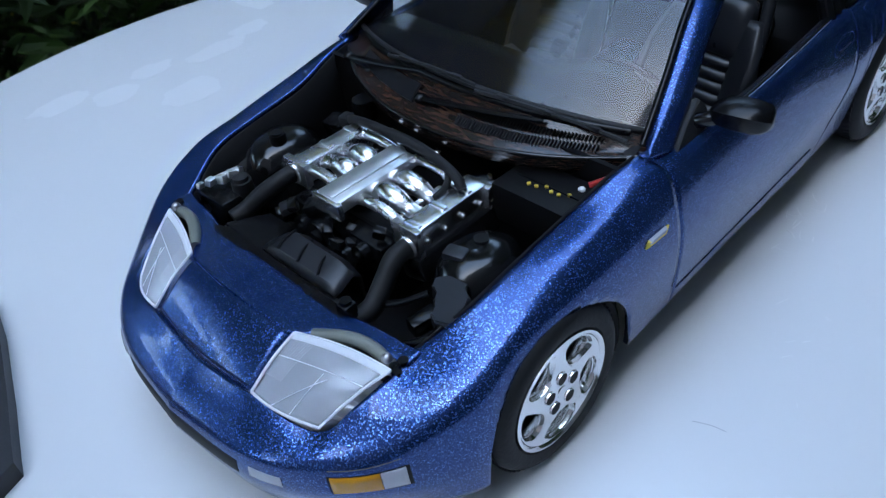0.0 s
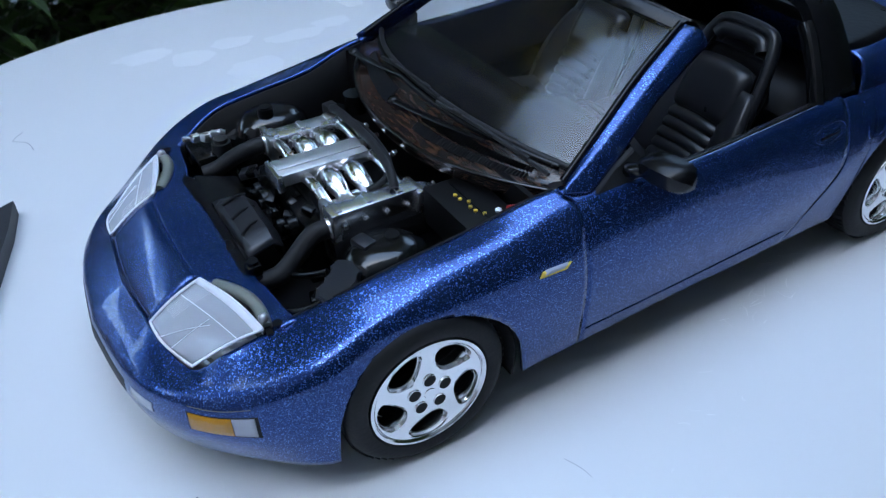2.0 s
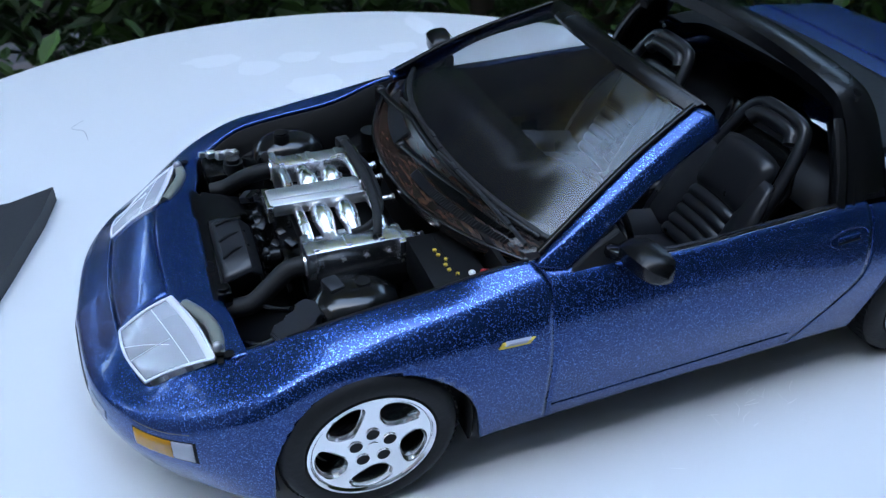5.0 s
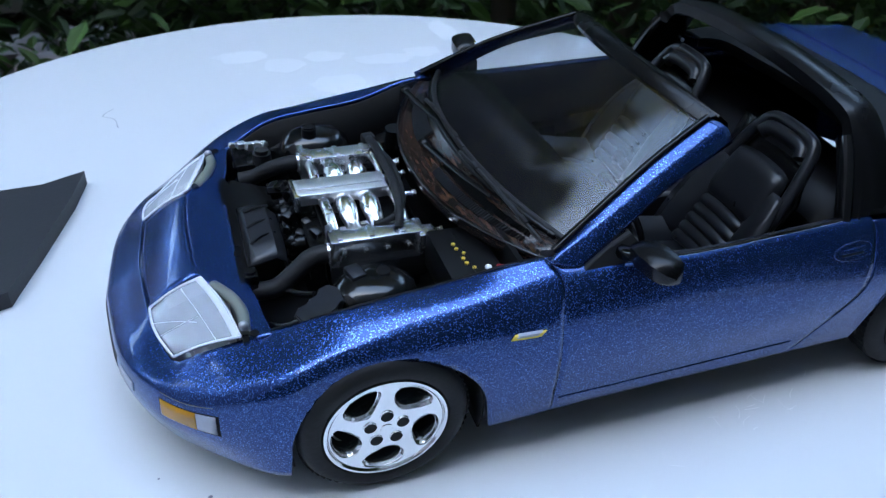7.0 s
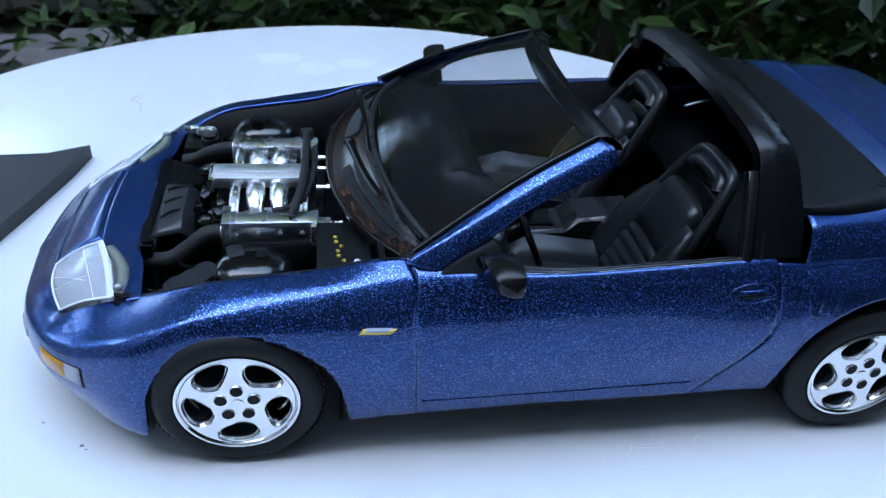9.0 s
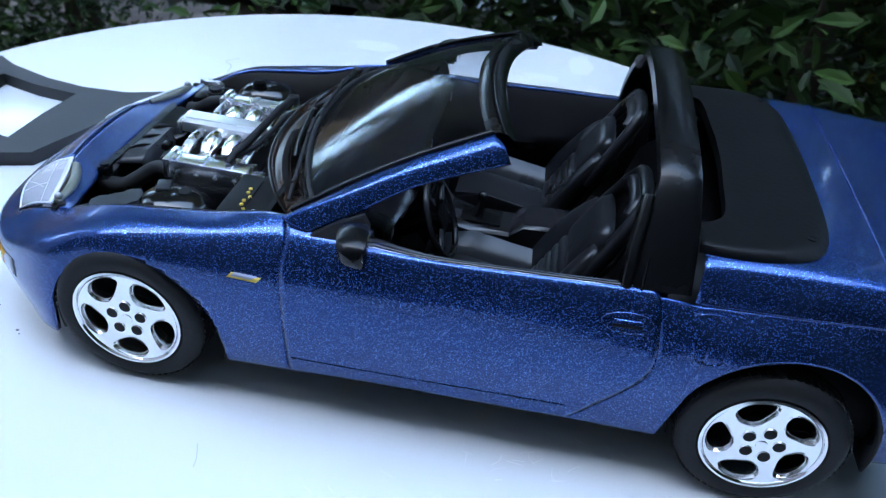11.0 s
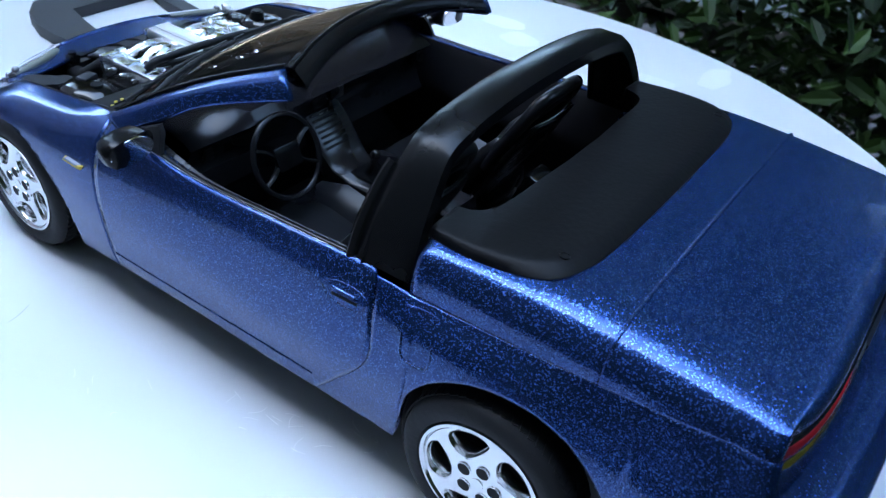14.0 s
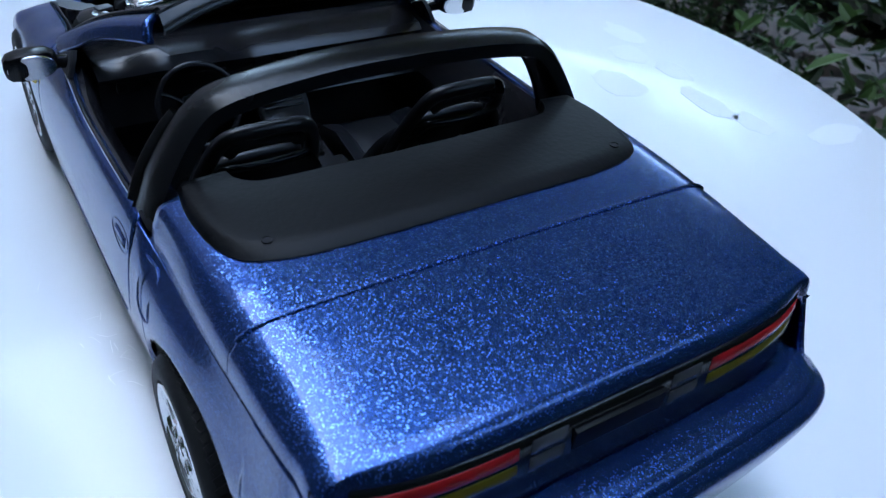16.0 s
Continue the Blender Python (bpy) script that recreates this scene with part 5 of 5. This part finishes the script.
LEAF = leaf_material("hedge_leaves", (0.005, 0.016, 0.004), (0.04, 0.085, 0.012))
LEAF_Y = leaf_material("yellowing_leaves", (0.05, 0.065, 0.010), (0.38, 0.33, 0.05))
WALL = mat("brown_render", (0.10, 0.088, 0.08), 0.85, bump=0.4, bump_scale=30, vary=0.3, vary_scale=4)
PALE_WALL = mat("pale_render", (0.60, 0.48, 0.45), 0.85, bump=0.3, bump_scale=30, vary=0.15, vary_scale=4)
FENCE = mat("dark_fence_wood", (0.035, 0.03, 0.026), 0.85, bump=0.5, bump_scale=50, vary=0.4, vary_scale=20)
BARK = mat("bark", (0.07, 0.055, 0.04), 0.85, bump=0.5, bump_scale=50, vary=0.4, vary_scale=20)


def shrub(name, cx, cy, w, d, z0, z1, leaves, seed, material, label, turn=0.0, size=.0105, trunk=None, spread=.13, girth=.022, kind="shrub"):
    """A clipped shrub: stems from the ground and a ragged mass of single leaves round clumps."""
    r = random.Random(seed)
    root = new(name)
    root.matrix_basis = pose(cx, cy, -0.74, 0, 0, turn)
    tagged(root, label, kind, kind + "s round the table")
    bm = bmesh.new()
    clumps = []
    for k in range(max(8, int(w * 9), int(w * (z1 - z0) * 16))):
        x, y, z = r.uniform(-w / 2, w / 2), r.uniform(-d / 2, d / 2), r.uniform(z0, z1) + .74
        top = (z1 + .74) * (1 + .16 * noise.noise(Vector((x * 2.2 + seed, y * 2, 3))))
        clumps.append(Vector((x, y, min(z, top))))
        if k % 3 == 0:
            foot = (x * .6, y * .4) if trunk is None else (trunk + x * .03, y * .2)
            tube(bm, [(*foot, 0), (foot[0] + (x - foot[0]) * .3, y * .6, z * .5), (x * .95, y * .9, z * .85), (x, y, z)], lambda t: girth * (1 - .8 * t), 6, 3)
    part("stem", bm, BARK, root, "", 60, scale=1)
    verts, faces = [], []
    for i in range(leaves):
        c = r.choice(clumps)
        v = Vector((r.gauss(0, 1), r.gauss(0, .8), r.gauss(0, 1)))
        p = c + v * spread
        if p.z < .02:
            continue
        s = r.uniform(.6, 1.25) * size
        q = Euler((r.uniform(-1.1, 1.1), r.uniform(-.9, .9), r.uniform(0, 6.28))).to_matrix()
        b = len(verts)
        for lx, ly, lz in ((-1, 0, 0), (-.35, .42, .10), (.45, .32, .06), (1.1, 0, -.14), (.45, -.32, .06), (-.35, -.42, .10)):
            verts.append(p + q @ Vector((lx * s, ly * s, lz * s)))
        faces.append((b, b + 1, b + 2, b + 3))
        faces.append((b, b + 3, b + 4, b + 5))
    me = bpy.data.meshes.new("foliage")
    me.from_pydata(verts, [], faces)
    me.materials.append(material)
    f = new("foliage", me)
    f.parent = root
    tagged(f, kind="stuff")
    return root


# behind the table: a low dark hedge with taller growth further back
for k, (x, y, w, d, z1, n, t) in enumerate(((.32, .62, .86, .3, .10, 26000, -8), (.95, .42, .8, .32, .12, 24000, -28), (1.35, -.05, .8, .35, .2, 22000, -70), (-1.3, 2.0, .62, .3, .25, 12000, 0), (-.96, 1.45, .42, .22, -.12, 12000, 20), (-.4, 2.85, 1.5, .3, .2, 14000, 0))):
    shrub("shrub", x, y, w, d, -.7, z1, n, 40 + k, LEAF, "dense dark green shrub behind the table", t)
for k, (x, y, w, d, z1, n, t) in enumerate(((.42, 1.3, 1.0, .4, .4, 16000, 0), (.85, 1.05, 1.1, .4, .45, 15000, -20), (1.55, .55, 1.1, .4, .5, 15000, -60))):
    shrub("shrub", x, y, w, d, -.7, z1, n, 50 + k, LEAF, "dense dark green shrub behind the table", t, .017)
# taller growth added all round, mostly out of view, to shut out the low sky
for k, (a, rad, z0, z1, n, m) in enumerate(((-30, 1.9, -.6, 3.3, 17000, LEAF), (0, 1.8, -.6, 3.2, 17000, LEAF), (28, 1.8, -.6, 1.0, 12000, LEAF), (57, 1.8, -.6, .8, 9000, LEAF_Y), (97, 1.9, .3, 1.3, 9000, LEAF), (150, 2.3, 1.3, 3.0, 15000, LEAF_Y), (180, 2.6, -.4, .5, 6000, LEAF))):
    ca, sa = math.cos(radians(a)), math.sin(radians(a))
    shrub("sky_block_shrub", .05 + rad * ca, .03 + rad * sa, (.75 if a == 97 else 1.4) if rad < 2.1 else 1.8, .45, z0, z1, n, 70 + k, m, "tall leafy shrub added round the garden to shut out the low sky", a + 90, .045, {97: -.9, 150: .6}.get(a))
# tall trees on the far side, whose tops stand in the sun
for k, (a, trunk, low) in enumerate(((52, .4, 2.3), (90, -1.0, 1.9), (130, 1.6, 1.2))):
    shrub("tree", .05 + 2.6 * math.cos(radians(a)), .03 + 2.6 * math.sin(radians(a)), 2.1, .8, low, 4.5, 22000, 91 + k, LEAF_Y, "tall yellowing tree with its top in the sun", a + 90, .055, trunk, .22, .05, "tree")
# unseen walls added behind and beside the camera to keep sun and sky off the table
bm = bmesh.new()
box(bm, (0, -1.35, 3.6), (9.0, .2, 8.7))
wall = part("wall_light_block", bm, WALL, None, "", 0, scale=1)
tagged(wall, "plain greyish brown wall added out of view to block sun and sky", "wall", kind="structure")
# pale wall, added unseen: cuts the low sky and gives a pinkish reflection
bm = bmesh.new()
box(bm, (-2.1, -.5, .7), (.2, 1.6, 2.9))
gwall = part("wall_side_block", bm, PALE_WALL, None, "", 0, scale=1)
tagged(gwall, "plain pale pinkish wall added out of view to block sky and tint reflections", "wall", kind="structure")
# unseen ring of fence, added to darken reflections near the horizon
bm = bmesh.new()
cols = []
for k in range(49):
    a = 2 * math.pi * k / 48
    cols.append([Vector((3.9 * math.cos(a), 3.9 * math.sin(a), z)) for z in (-.74, 1.0)] + [Vector((3.98 * math.cos(a), 3.98 * math.sin(a), z)) for z in (1.0, -.74)])
grid_faces(bm, cols)
fence = part("horizon_fence", bm, FENCE, None, "", 0, scale=1)
tagged(fence, "dark weathered fence added out of view to close off the horizon", "fence", kind="structure")
